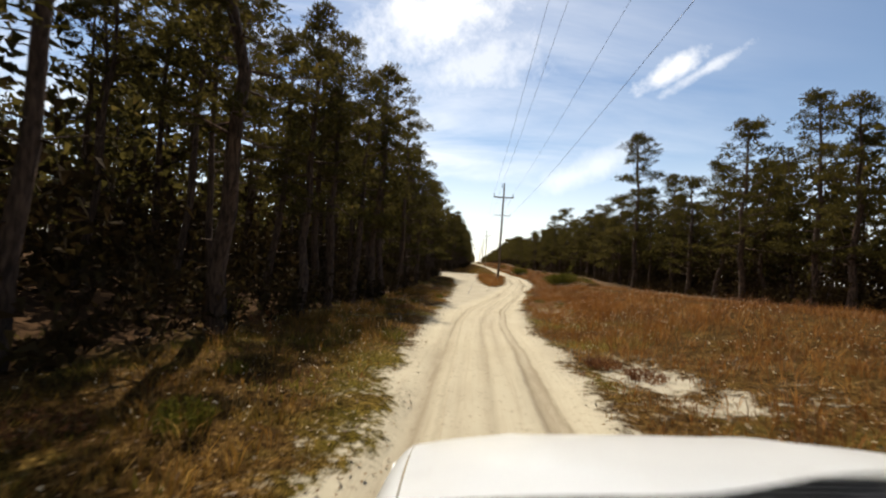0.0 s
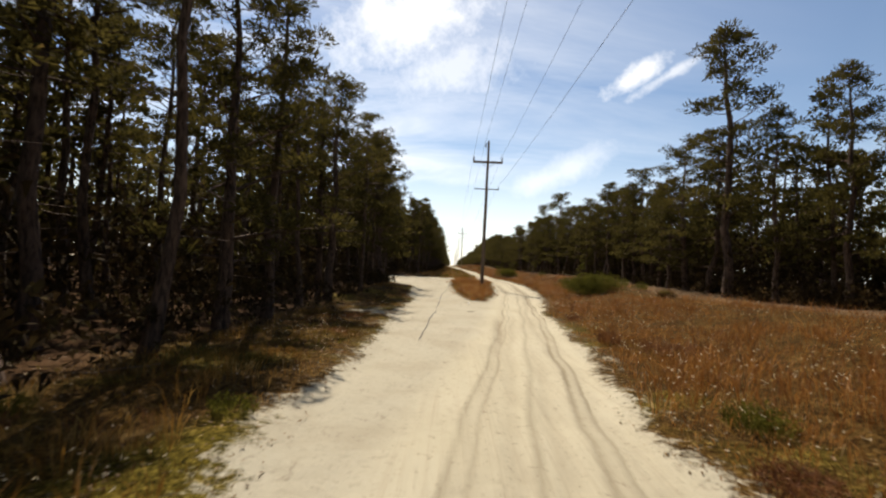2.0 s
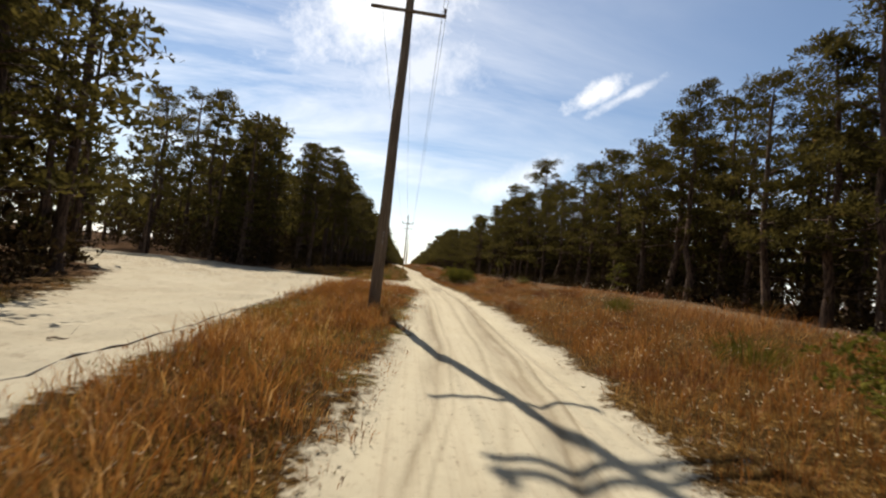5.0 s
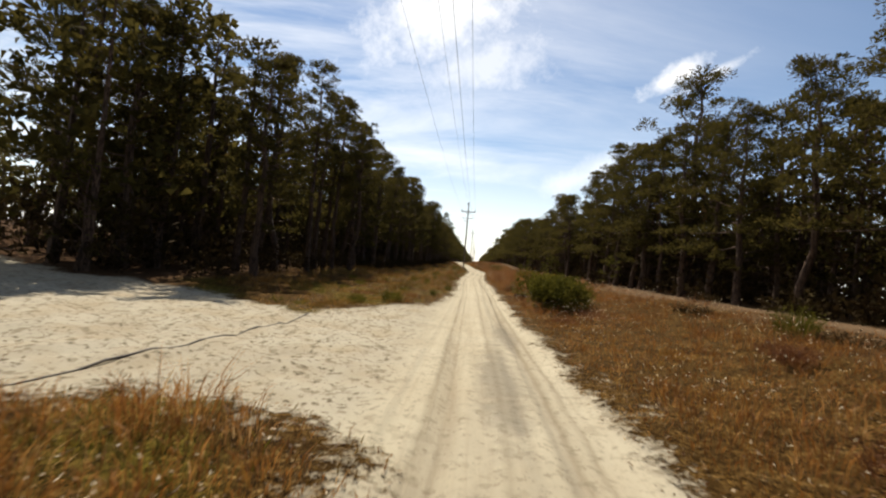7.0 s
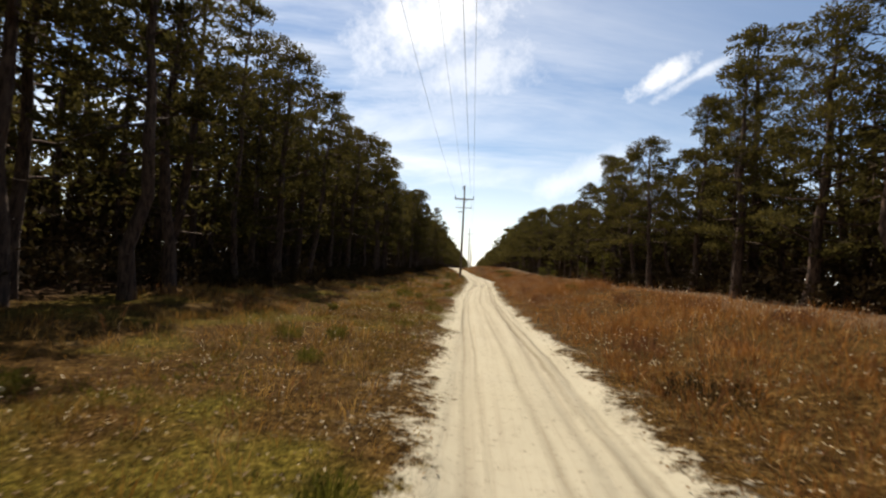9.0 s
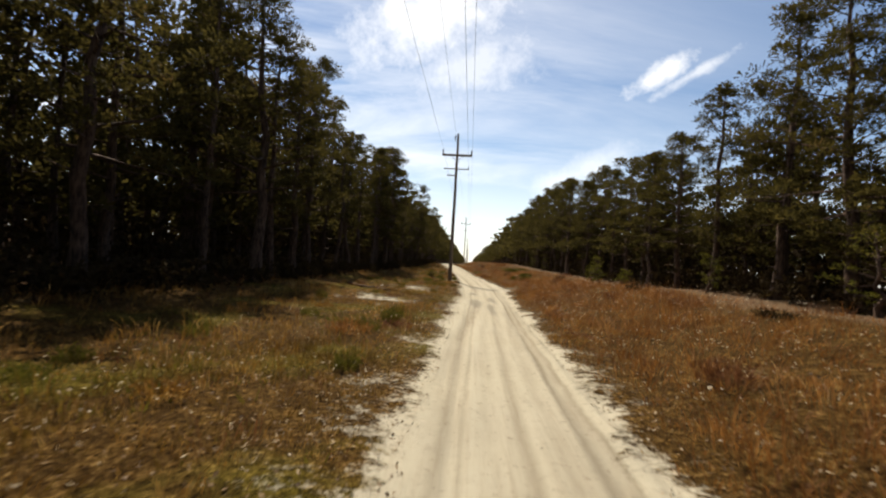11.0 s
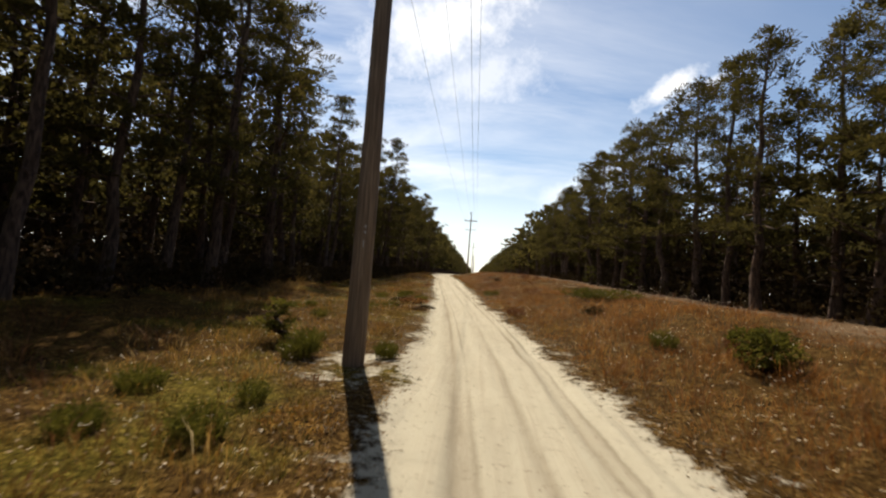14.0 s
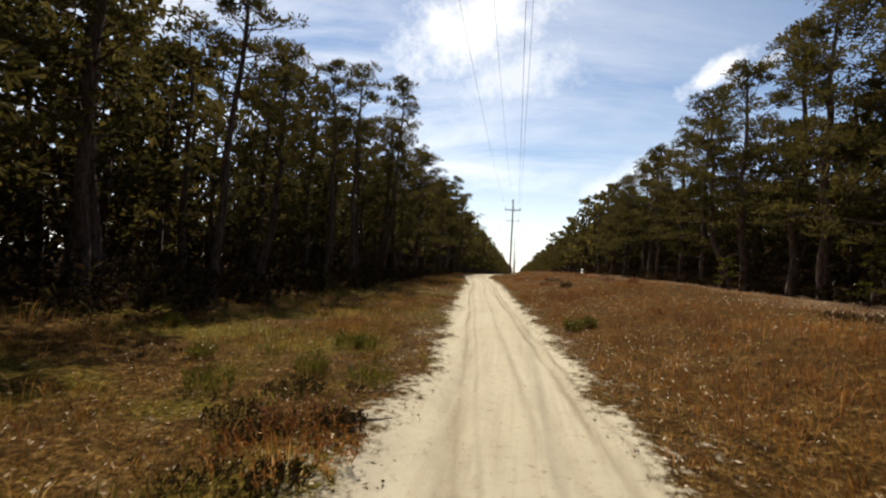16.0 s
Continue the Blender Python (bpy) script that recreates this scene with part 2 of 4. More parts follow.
def plain(name, color, rough=0.5, metal=0.0, coat=0.0, wear=0.15):
    m, n = material(name)
    p = n.add("ShaderNodeTexCoord").outputs["Object"]
    k = n.noise(p, 7.0, 5)
    dirt = tuple(v * 0.55 for v in color)
    finish(n, n.mix(n.math("MULTIPLY", n.ramp(k, (0.45, 0.0), (0.8, 1.0)), wear), color, dirt), rough, None, spec=0.45, metal=metal, coat=coat)
    return m


GROUND = ground_material()
DRY = blade_material("dry_broom_grass", (0.0, (0.04, 0.014, 0.004)), (0.36, (0.15, 0.055, 0.012)), (0.62, (0.28, 0.118, 0.028)), (0.80, (0.42, 0.215, 0.065)), (0.93, (0.62, 0.45, 0.23)))
SHORT = blade_material("short_winter_grass", (0.0, (0.014, 0.009, 0.002)), (0.33, (0.09, 0.043, 0.008)), (0.54, (0.10, 0.064, 0.009)), (0.72, (0.24, 0.135, 0.03)), (0.93, (0.48, 0.33, 0.13)))
GOLD = blade_material("golden_dry_grass", (0.0, (0.035, 0.016, 0.004)), (0.36, (0.155, 0.07, 0.013)), (0.62, (0.28, 0.145, 0.03)), (0.80, (0.43, 0.26, 0.075)), (0.93, (0.64, 0.48, 0.24)))
MOSS = blade_material("green_winter_grass", (0.0, (0.02, 0.019, 0.003)), (0.45, (0.074, 0.07, 0.007)), (0.75, (0.16, 0.135, 0.018)), (0.95, (0.34, 0.26, 0.075)))
RED = blade_material("russet_weeds", (0.0, (0.035, 0.013, 0.006)), (0.45, (0.12, 0.047, 0.018)), (0.8, (0.24, 0.11, 0.042)), (0.94, (0.52, 0.37, 0.22)))
NEEDLE = blade_material("pine_needles", (0.0, (0.022, 0.019, 0.006)), (0.4, (0.048, 0.040, 0.011)), (0.75, (0.084, 0.066, 0.017)), (1.0, (0.15, 0.09, 0.032)), light=0.42, spec=0.03)
# undergrowth brown set near black, carrying part of the wood's shade
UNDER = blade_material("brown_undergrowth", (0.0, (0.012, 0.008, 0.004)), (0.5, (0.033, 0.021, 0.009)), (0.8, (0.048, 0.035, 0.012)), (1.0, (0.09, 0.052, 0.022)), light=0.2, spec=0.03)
SHRUB = blade_material("shrub_leaves", (0.0, (0.026, 0.027, 0.005)), (0.45, (0.075, 0.071, 0.011)), (0.8, (0.15, 0.125, 0.02)), (1.0, (0.26, 0.17, 0.05)), light=0.36, spec=0.06)
LITTER = blade_material("dead_leaves", (0.1, (0.02, 0.012, 0.007)), (0.4, (0.11, 0.062, 0.026)), (0.62, (0.2, 0.13, 0.06)), (0.82, (0.46, 0.38, 0.27)), light=0.1)
HEADS = blade_material("pale_seed_heads", (0.0, (0.35, 0.26, 0.15)), (0.5, (0.6, 0.5, 0.34)), (1.0, (0.78, 0.7, 0.54)), light=0.4)
BARK = bark_material("pine_bark", (0.03, 0.02, 0.014), (0.125, 0.078, 0.052))
LOGBARK = bark_material("dead_log_bark", (0.05, 0.04, 0.03), (0.19, 0.15, 0.115), 9.0)
POLE = pole_material()
STEEL = plain("grey_galvanised_steel", (0.32, 0.32, 0.31), 0.5, 0.9)
GLASS = plain("brown_porcelain", (0.10, 0.075, 0.06), 0.25)
WIRE = plain("dark_aluminium_wire", (0.07, 0.07, 0.07), 0.6, 0.5)
WHITE = plain("white_car_paint", (0.79, 0.81, 0.81), 0.35, 0.0, 0.5, 0.06)
BLACK = plain("black_plastic", (0.018, 0.018, 0.02), 0.55)
RUBBER = plain("tyre_rubber", (0.022, 0.022, 0.023), 0.85)
SCRAP = plain("white_scrap", (0.8, 0.8, 0.78), 0.6)

# ---- ground ----
rng = np.random.default_rng(7)
LATTICE = np.random.default_rng(3).random((257, 257))


def vnoise(x, y):
    """Smooth noise between 0 and 1, over arrays."""
    xi, yi = np.floor(x).astype(int), np.floor(y).astype(int)
    fx, fy = x - xi, y - yi
    fx, fy = fx * fx * (3 - 2 * fx), fy * fy * (3 - 2 * fy)
    a, b = LATTICE[xi % 256, yi % 256], LATTICE[(xi + 1) % 256, yi % 256]
    c, d = LATTICE[xi % 256, (yi + 1) % 256], LATTICE[(xi + 1) % 256, (yi + 1) % 256]
    return (a * (1 - fx) + b * fx) * (1 - fy) + (c * (1 - fx) + d * fx) * fy


def fbm(x, y, octaves=4):
    total, amp = 0.0, 0.5
    for k in range(octaves):
        total = total + amp * vnoise(x * 2 ** k + 17.3 * k, y * 2 ** k + 9.1 * k)
        amp *= 0.5
    return total / (1 - 0.5 ** octaves)


def smooth(a, b, v):
    u = np.clip((v - a) / (b - a), 0, 1)
    return u * u * (3 - 2 * u)


def table(y, rows):
    """Smooth line through the rows (place, value)."""
    px, pv = np.array(rows, float).T
    i = np.clip(np.searchsorted(px, y) - 1, 0, len(px) - 2)
    u = np.clip((y - px[i]) / (px[i + 1] - px[i]), 0, 1)
    u = 0.5 * u + 0.5 * u * u * (3 - 2 * u)
    return pv[i] * (1 - u) + pv[i + 1] * u


RISE = ((-60, .9), (0, .8), (10, .7), (20, .42), (30, .08), (40, -.12), (52, -.22), (62, -.1), (75, .2), (84, .2), (95, .06),
        (130, .08), (165, .05), (185, .3), (215, .9), (240, 1.25), (270, 1.3), (400, 1.0), (800, .5), (3000, 0))
ROAD_LEFT = ((-60, -4.2), (8, -4.05), (14, -4.4), (25, -4.5), (33, -4.7), (42, -4.8), (47, -3.0), (53, -.5), (55.5, -.1), (60.5, .65), (66, 1.0), (75, 1.6),
             (83, 1.85), (92, 1.6), (106, 1.4), (125, 1.1), (136, 1.2), (150, 1.5), (165, 1.2), (173, .9), (185, .1), (192, -.6), (208, -2.0), (240, -5.2), (300, -7), (3000, -7))
ROAD_RIGHT = ((-60, -1.6), (8, -1.6), (18, -1.45), (24, -1.15), (31.4, -.6), (35, .05), (40, .8), (46, 1.2), (53, 2.5), (58, 3.5), (65, 4.2), (83, 4.05), (95, 3.8), (106, 3.7),
              (125, 3.35), (136, 3.6), (150, 3.95), (160, 4.45), (165, 4.2), (170, 3.8), (173, 3.4), (176, 3.05), (179, 2.8), (185.5, 2.15), (192, 1.75), (208, .4), (240, -2.6), (300, -4.4), (3000, -4.4))
FORK = ((-4.6, 38), (-5.2, 46), (-5.0, 52), (-5.9, 62), (-7.5, 67.6), (-10.2, 73.5), (-13.5, 77), (-20, 82), (-34, 92), (-60, 104), (-95, 112), (-95, 117), (-60, 109.5), (-36, 101), (-20, 96.5), (-13.5, 93), (-10.1, 93.4),
        (-7.5, 92.3), (-5.4, 91.3), (-3.4, 90), (-1.95, 89), (-1.4, 90.6), (-.9, 92.1), (-.3, 93.4), (.4, 94.4), (1.0, 96.4), (1.6, 102), (2.6, 100), (2.6, 60), (0, 45), (-2, 36))
ISLAND = ((-1.0, 53), (-2.0, 54.3), (-2.2, 56), (-2.9, 62), (-3.2, 71), (-3.2, 77), (-2.4, 81.5), (-1.4, 82.2), (.1, 82), (1.7, 81.4), (2.2, 78),
          (1.6, 70), (1.0, 66), (.7, 60.5), (-.1, 55.5))
BARE = ((-1.0, 152.5, .45), (-1.9, 145.2, .85), (-1.7, 155, .4), (-.2, 10.5, .6), (-6.2, 45, .7), (.5, 25.5, .2), (4.6, 160.3, .4), (.1, 168.9, .35))


TRACK = ((-60, -2.9), (8, -2.85), (18, -2.9), (25, -2.6), (31, -2.0), (36, -1.35), (41, -.6), (46, .15), (53, 1.05), (58, 1.75), (61, 2.25), (66, 2.6))


def lane_mid(y):
    """Middle of the driven lane."""
    return np.where(y < 63, table(y, TRACK), (table(y, ROAD_LEFT) + table(y, ROAD_RIGHT)) / 2)


def inside(x, y, poly):
    """Signed distance to a polygon, positive inside."""
    best, odd = np.full(np.shape(x), 1e9), np.zeros(np.shape(x), bool)
    for (ax, ay), (bx, by) in zip(poly, poly[1:] + poly[:1]):
        ex, ey = bx - ax, by - ay
        u = np.clip(((x - ax) * ex + (y - ay) * ey) / (ex * ex + ey * ey), 0, 1)
        best = np.minimum(best, np.hypot(x - ax - u * ex, y - ay - u * ey))
        if by != ay:
            odd ^= ((ay > y) != (by > y)) & (x < ax + (y - ay) * ex / (by - ay))
    return np.where(odd, best, -best)


def sand_depth(x, y):
    """Metres into the bare sand, negative in the grass."""
    d = np.minimum(x - table(y, ROAD_LEFT), table(y, ROAD_RIGHT) - x)
    near = (y > 30) & (y < 125) & (x > -100) & (x < 6)
    if near.any():
        f = np.minimum(inside(x[near], y[near], FORK), -inside(x[near], y[near], ISLAND))
        d[near] = np.maximum(d[near], f)
    for bx, by, r in BARE:
        d = np.maximum(d, (r - np.hypot(x - bx, (y - by) * 0.8) + (fbm(x * 2.2, y * 2.2) - .5) * 1.8) * .6 - .1)
        d = np.where((d > .03) & (np.hypot(x - bx, y - by) < r * 2.2) & (np.minimum(x - table(y, ROAD_LEFT), table(y, ROAD_RIGHT) - x) < -.3), .03, d)
    return d + (fbm(x * 0.9, y * 0.9) - 0.5) * 0.62 + (fbm(x * 4, y * 3, 3) - 0.5) * 0.22


def wheel(x, y):
    """Depth of the wheel tracks, 0 to 1."""
    mid = lane_mid(y)
    half = (table(y, ROAD_RIGHT) - table(y, ROAD_LEFT)) / 2
    u = x - mid - (vnoise(y * 0.06, y * 0 + 4.5) - 0.5) * 0.7
    out = 0
    for k, (place, wide, deep) in enumerate(((-.74, .17, .9), (-.30, .10, .45), (.12, .12, .55), (.52, .11, .6), (.86, .17, 1.0))):
        w = place + (vnoise(y * 0.11, y * 0 + 31.7 * k) - 0.5) * 0.22
        out = out + deep * np.exp(-((u - w) / wide) ** 2) * (.3 + .7 * smooth(0.25, 0.6, vnoise(y * 0.12, y * 0 + 7.7 * k + 3)))
    return np.clip(out, 0, 1) * smooth(0.0, 0.35, half - np.abs(u))


def height(x, y, detail=True):
    z = table(y, RISE)
    edge = table(y, ROAD_RIGHT)
    z = z + 1.0 * smooth(0.5, 7.0, x - edge) * smooth(-30, 20, y)           # bank towards the wood
    z = z + 0.35 * smooth(4, 9, -x + table(y, ROAD_LEFT)) * (1 - smooth(60, 70, y) * (1 - smooth(95, 110, y)))
    z = z + (fbm(x * 0.12, y * 0.12) - 0.5) * 0.5 * smooth(2.5, 7, np.abs(x - edge + 1.3))
    if detail:
        d = sand_depth(x, y)
        z = z + (fbm(x * 1.3, y * 1.3) - 0.5) * 0.14 * (1 - 0.5 * smooth(-.2, .5, d))
        z = z - 0.07 * smooth(-.35, .25, d)
        z = z + (fbm(x * 2.3 + 5, y * 2.3, 3) - .5) * .2 * smooth(.1, .6, d) * smooth(1.6, 2.2, np.abs(x - (edge + table(y, ROAD_LEFT)) / 2))
        z = z - 0.085 * wheel(x, y) + (fbm(x * 4, y * 1.2, 3) - 0.5) * 0.05 * smooth(0, .4, d)
    return z


def z_at(x, y):
    return float(height(np.array([float(x)]), np.array([float(y)]))[0])


def steps(lo, hi, step, far, grow=1.16):
    """Even steps from lo to hi that widen to +-far outside."""
    mid = list(np.arange(lo, hi + step / 2, step))
    left, right, s = [], [], step
    a, b = lo, hi
    while b < far[1] or a > far[0]:
        s *= grow
        if b < far[1]:
            b += s
            right.append(b)
        if a > far[0]:
            a -= s
            left.append(a)
    return np.array(left[::-1] + mid + right)


def mesh_object(name, verts, faces, mat, parent=None, label="", smooth_shade=False, attributes=None):
    me = bpy.data.meshes.new(name)
    verts = np.asarray(verts, np.float32)
    faces = np.asarray(faces, np.int32)
    k = faces.shape[1]
    me.vertices.add(len(verts))
    me.vertices.foreach_set("co", verts.ravel())
    me.loops.add(faces.size)
    me.loops.foreach_set("vertex_index", faces.ravel())
    me.polygons.add(len(faces))
    me.polygons.foreach_set("loop_start", np.arange(0, faces.size, k, dtype=np.int32))
    me.polygons.foreach_set("use_smooth", np.full(len(faces), smooth_shade))
    for key, values in (attributes or {}).items():
        me.attributes.new(key, "FLOAT", "POINT").data.foreach_set("value", np.asarray(values, np.float32))
    me.update(calc_edges=True)
    me.materials.append(mat)
    ob = new(name, me)
    ob.parent = parent
    if label:
        tagged(ob, label)
    return ob


def part(name, bm, mat, parent, label="", smooth_shade=False):
    me = bpy.data.meshes.new(name)
    bmesh.ops.recalc_face_normals(bm, faces=bm.faces)
    bm.to_mesh(me)
    bm.free()
    me.materials.append(mat)
    if smooth_shade:
        me.polygons.foreach_set("use_smooth", np.full(len(me.polygons), True))
    ob = new(name, me)
    ob.parent = parent
    if label:
        tagged(ob, label)
    return ob


def terrain():
    xs, ys = steps(-5.4, 5.0, 0.12, (-1500, 1500), 1.13), steps(-6, 222, 0.42, (-300, 3000), 1.2)
    X, Y = np.meshgrid(xs, ys)
    shape = X.shape
    X, Y = X.ravel(), Y.ravel()
    Z = height(X, Y)
    d = sand_depth(X, Y)
    sand = smooth(-.5, .4, d) * .72 + .28 * smooth(-2.0, -.1, d)
    rut = wheel(X, Y) * smooth(-.1, .4, d)
    # mask of the left wood floor, whose straw is darkened as tree shade
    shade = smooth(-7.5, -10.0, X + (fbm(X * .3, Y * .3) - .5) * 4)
    bank = smooth(9.2, 11.4, X + (fbm(X * .35 + 8, Y * .35) - .5) * 4) * (1 - smooth(14.5, 17.0, X))
    mid = lane_mid(Y)
    lane = X - mid - (vnoise(Y * 0.05, Y * 0 + 4.5) - 0.5) * 0.5
    idx = np.arange(X.size).reshape(shape)
    quads = np.stack([idx[:-1, :-1], idx[:-1, 1:], idx[1:, 1:], idx[1:, :-1]], -1).reshape(-1, 4)
    bare = d[quads].mean(1) > 0
    V = np.stack([X, Y, Z], 1)
    for name, keep, label in (("ground", ~bare, "uneven ground of dead grass, pine litter and moss"),
                              ("road", bare, "single-lane track of pale rutted sand with a sandy fork")):
        f = quads[keep]
        used, inv = np.unique(f, return_inverse=True)
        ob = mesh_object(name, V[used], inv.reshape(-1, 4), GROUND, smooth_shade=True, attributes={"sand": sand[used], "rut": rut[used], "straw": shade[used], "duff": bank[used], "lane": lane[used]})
        tagged(ob, label, "ground" if name == "ground" else "dirt road", kind="structure")


terrain()

# ---- grass ----


def unit(v):
    return v / np.maximum(np.linalg.norm(v, axis=-1, keepdims=True), 1e-9)


def blades(roots, tall, lean, width, bend=0.5, short=False):
    """Bent, tapering blades of two triangles, short ones of one. roots (n, 3); tall (n,); lean (n, 2)."""
    n = len(roots)
    turn = rng.random(n) * 2 * np.pi
    side = np.stack([np.cos(turn), np.sin(turn), np.zeros(n)], 1) * width[:, None]
    out = np.concatenate([lean, np.zeros((n, 1))], 1)
    mid = roots + np.stack([np.zeros(n), np.zeros(n), tall * 0.55], 1) + out * tall[:, None] * 0.3
    tip = roots + np.stack([np.zeros(n), np.zeros(n), tall * (1 - bend * 0.3)], 1) + out * tall[:, None]
    if short:
        return np.stack([roots + side, tip, roots - side], 1).reshape(-1, 3), np.arange(n * 3).reshape(n, 3)
    V = np.stack([roots, mid + side, tip, mid - side], 1).reshape(-1, 3)
    b = np.arange(n)[:, None] * 4
    F = np.concatenate([b + np.array([[0, 1, 3]]), b + np.array([[1, 2, 3]])])
    return V, F


def tufts(name, mat, label, x0, x1, y0, y1, per_m2, count, tall, spread, patch, seed_shift=0.0, need=-0.15, width=0.005, category="grass", low=0.0):
    """A field of tufts between x0(y) and x1(y)."""
    total = int((y1 - y0) * 12 * per_m2 * 1.35)
    y = rng.uniform(y0, y1, total)
    lo, hi = x0(y), x1(y)
    x = lo + rng.random(total) * (hi - lo)
    keep = rng.random(total) < (hi - lo) / 12
    x, y = x[keep], y[keep]
    clump = vnoise(x * 1.9 + seed_shift * 3, y * 1.9) * .6 + vnoise(x * 4.3 + seed_shift, y * 4.3 + 11) * .4
    keep = rng.random(len(x)) < smooth(.08, .42, clump) * np.clip((fbm(x * 0.45 + seed_shift, y * 0.45) * .6 + fbm(x * 1.7 + seed_shift, y * 1.7) * .4 - patch) * 6, 0.03, 1)
    x, y, clump = x[keep], y[keep], clump[keep]
    d = sand_depth(x, y)
    keep = (d < .16) & (rng.random(len(x)) < .12 + .88 * smooth(need + .12, need - .9, d))
    x, y, d, clump = x[keep], y[keep], d[keep], clump[keep]
    n = len(x)
    size = (.55 + .9 * clump) * tall * (0.45 + 0.9 * rng.random(n)) * (0.55 + 0.9 * fbm(x * 0.25 + 40, y * 0.25 + seed_shift)) * (0.45 + 0.55 * smooth(-.1, -1.2, d))
    size = size * (.5 + .85 * smooth(.34, .66, fbm(x * .55 + seed_shift, y * .55 + 3)))
    size = size * (1 - low * np.maximum(smooth(164, 178, y), smooth(70, 80, y) * (1 - smooth(106, 116, y))))
    z = height(x, y)
    x, y, z, size = (np.repeat(v, count) for v in (x, y, z, size))
    m = len(x)
    a, r = rng.random(m) * 2 * np.pi, np.sqrt(rng.random(m)) * spread
    roots = np.stack([x + np.cos(a) * r, y + np.sin(a) * r, z - 0.02], 1)
    lean = np.stack([np.cos(a), np.sin(a)], 1) * (0.15 + 0.5 * rng.random(m))[:, None]
    V, F = blades(roots, size * (0.5 + 0.7 * rng.random(m)), lean, width * (0.6 + 0.9 * rng.random(m)), short=name in ("short_grass", "bank_dry_grass", "green_grass"))
    return tagged(mesh_object(name, V, F, mat), label, category, kind="stuff")


LEFT = lambda y: table(y, ROAD_LEFT)
RIGHT = lambda y: table(y, ROAD_RIGHT)
tufts("tall_dry_grass", DRY, "tall tawny dry broom grass on the bank", lambda y: RIGHT(y) + .3, lambda y: RIGHT(y) + 5.5, -4, 235, 14, 9, .44, .2, .26, width=.005, low=.45)
tufts("bank_dry_grass", DRY, "dry broom grass at the top of the bank", lambda y: RIGHT(y) + 5, lambda y: RIGHT(y) * 0 + 11.2, -4, 260, 7, 7, .30, .24, .30, 5, width=.008, low=.5)
tufts("roadside_dry_grass", GOLD, "knee-high dry grass and seed heads beside the sand", lambda y: LEFT(y) * 0 - 8.5, lambda y: LEFT(y) - .2, -4, 245, 9, 8, .28, .16, .38, 13, width=.0045)
tufts("short_grass", SHORT, "short matted winter grass with green patches", lambda y: LEFT(y) - 4.2, lambda y: LEFT(y) - .05, -4, 225, 52, 5, .13, .12, .33, 29, need=-.05, width=.0065)
tufts("short_grass", GOLD, "short matted grass at the foot of the bank", lambda y: RIGHT(y) + .05, lambda y: RIGHT(y) + 2.2, -4, 225, 26, 5, .12, .12, .33, 37, need=-.05, width=.0065)
tufts("russet_weeds", RED, "russet dead weeds among the grass", lambda y: LEFT(y) * 0 - 8, lambda y: LEFT(y) * 0 + 11, -4, 235, 3, 9, .36, .14, .45, 51, width=.0045, category="weeds")
tufts("island_grass", DRY, "orange dry grass on the island round the pole", lambda y: y * 0 - 3.4, lambda y: y * 0 + 2.2, 52, 84, 26, 10, .42, .18, .2, 77, width=.005)


def litter(count):
    """Dead leaves, bark flakes and bits of straw that lie about."""
    y = rng.uniform(-4, 225, count)
    left = rng.random(count) < .62
    out = rng.random(count) ** 1.3 * 5.5
    x = np.where(left, LEFT(y) + .15 - out, RIGHT(y) - .1 + out * .7)
    keep = sand_depth(x, y) < .12
    x, y = x[keep], y[keep]
    n = len(x)
    c = np.stack([x, y, height(x, y) + .008 + .03 * rng.random(n) ** 2], 1)
    a = rng.random(n) * 6.28
    u = np.stack([np.cos(a), np.sin(a), rng.normal(size=n) * .35], 1) * (.014 + .026 * rng.random(n) ** 2)[:, None]
    v = np.stack([-np.sin(a), np.cos(a), rng.normal(size=n) * .35], 1) * (.006 + .011 * rng.random(n))[:, None]
    V = np.stack([c - u, c + v, c + u, c - v], 1).reshape(-1, 3)
    b = np.arange(n)[:, None] * 4
    tagged(mesh_object("leaf_litter", V, b + np.array([[0, 1, 2, 3]]), LITTER), "scattered dead leaves and straw on the ground", "leaf litter", kind="stuff")


litter(64000)


def seed_heads(count):
    """Pale fluffy seed heads over the tall grass."""
    y = rng.uniform(-3, 225, count)
    right = rng.random(count) < .7
    out = rng.random(count) ** 1.2
    x = np.where(right, RIGHT(y) + .5 + out * 5.5, LEFT(y) - .5 - out * 4)
    keep = (sand_depth(x, y) < -.3) & (rng.random(count) < np.clip((fbm(x * .6 + 9, y * .6) - .4) * 6, .05, 1))
    x, y, right = x[keep], y[keep], right[keep]
    n = len(x)
    c = np.stack([x, y, height(x, y) + np.where(right, .22 + .32 * rng.random(n), .1 + .22 * rng.random(n))], 1)
    V, F = needles(c, np.tile([0, 0, 1.0], (n, 1)), 2, .035, .007, rng)
    tagged(mesh_object("seed_heads", V, F, HEADS), "pale seed heads scattered over the dry grass", "seed heads", kind="stuff")


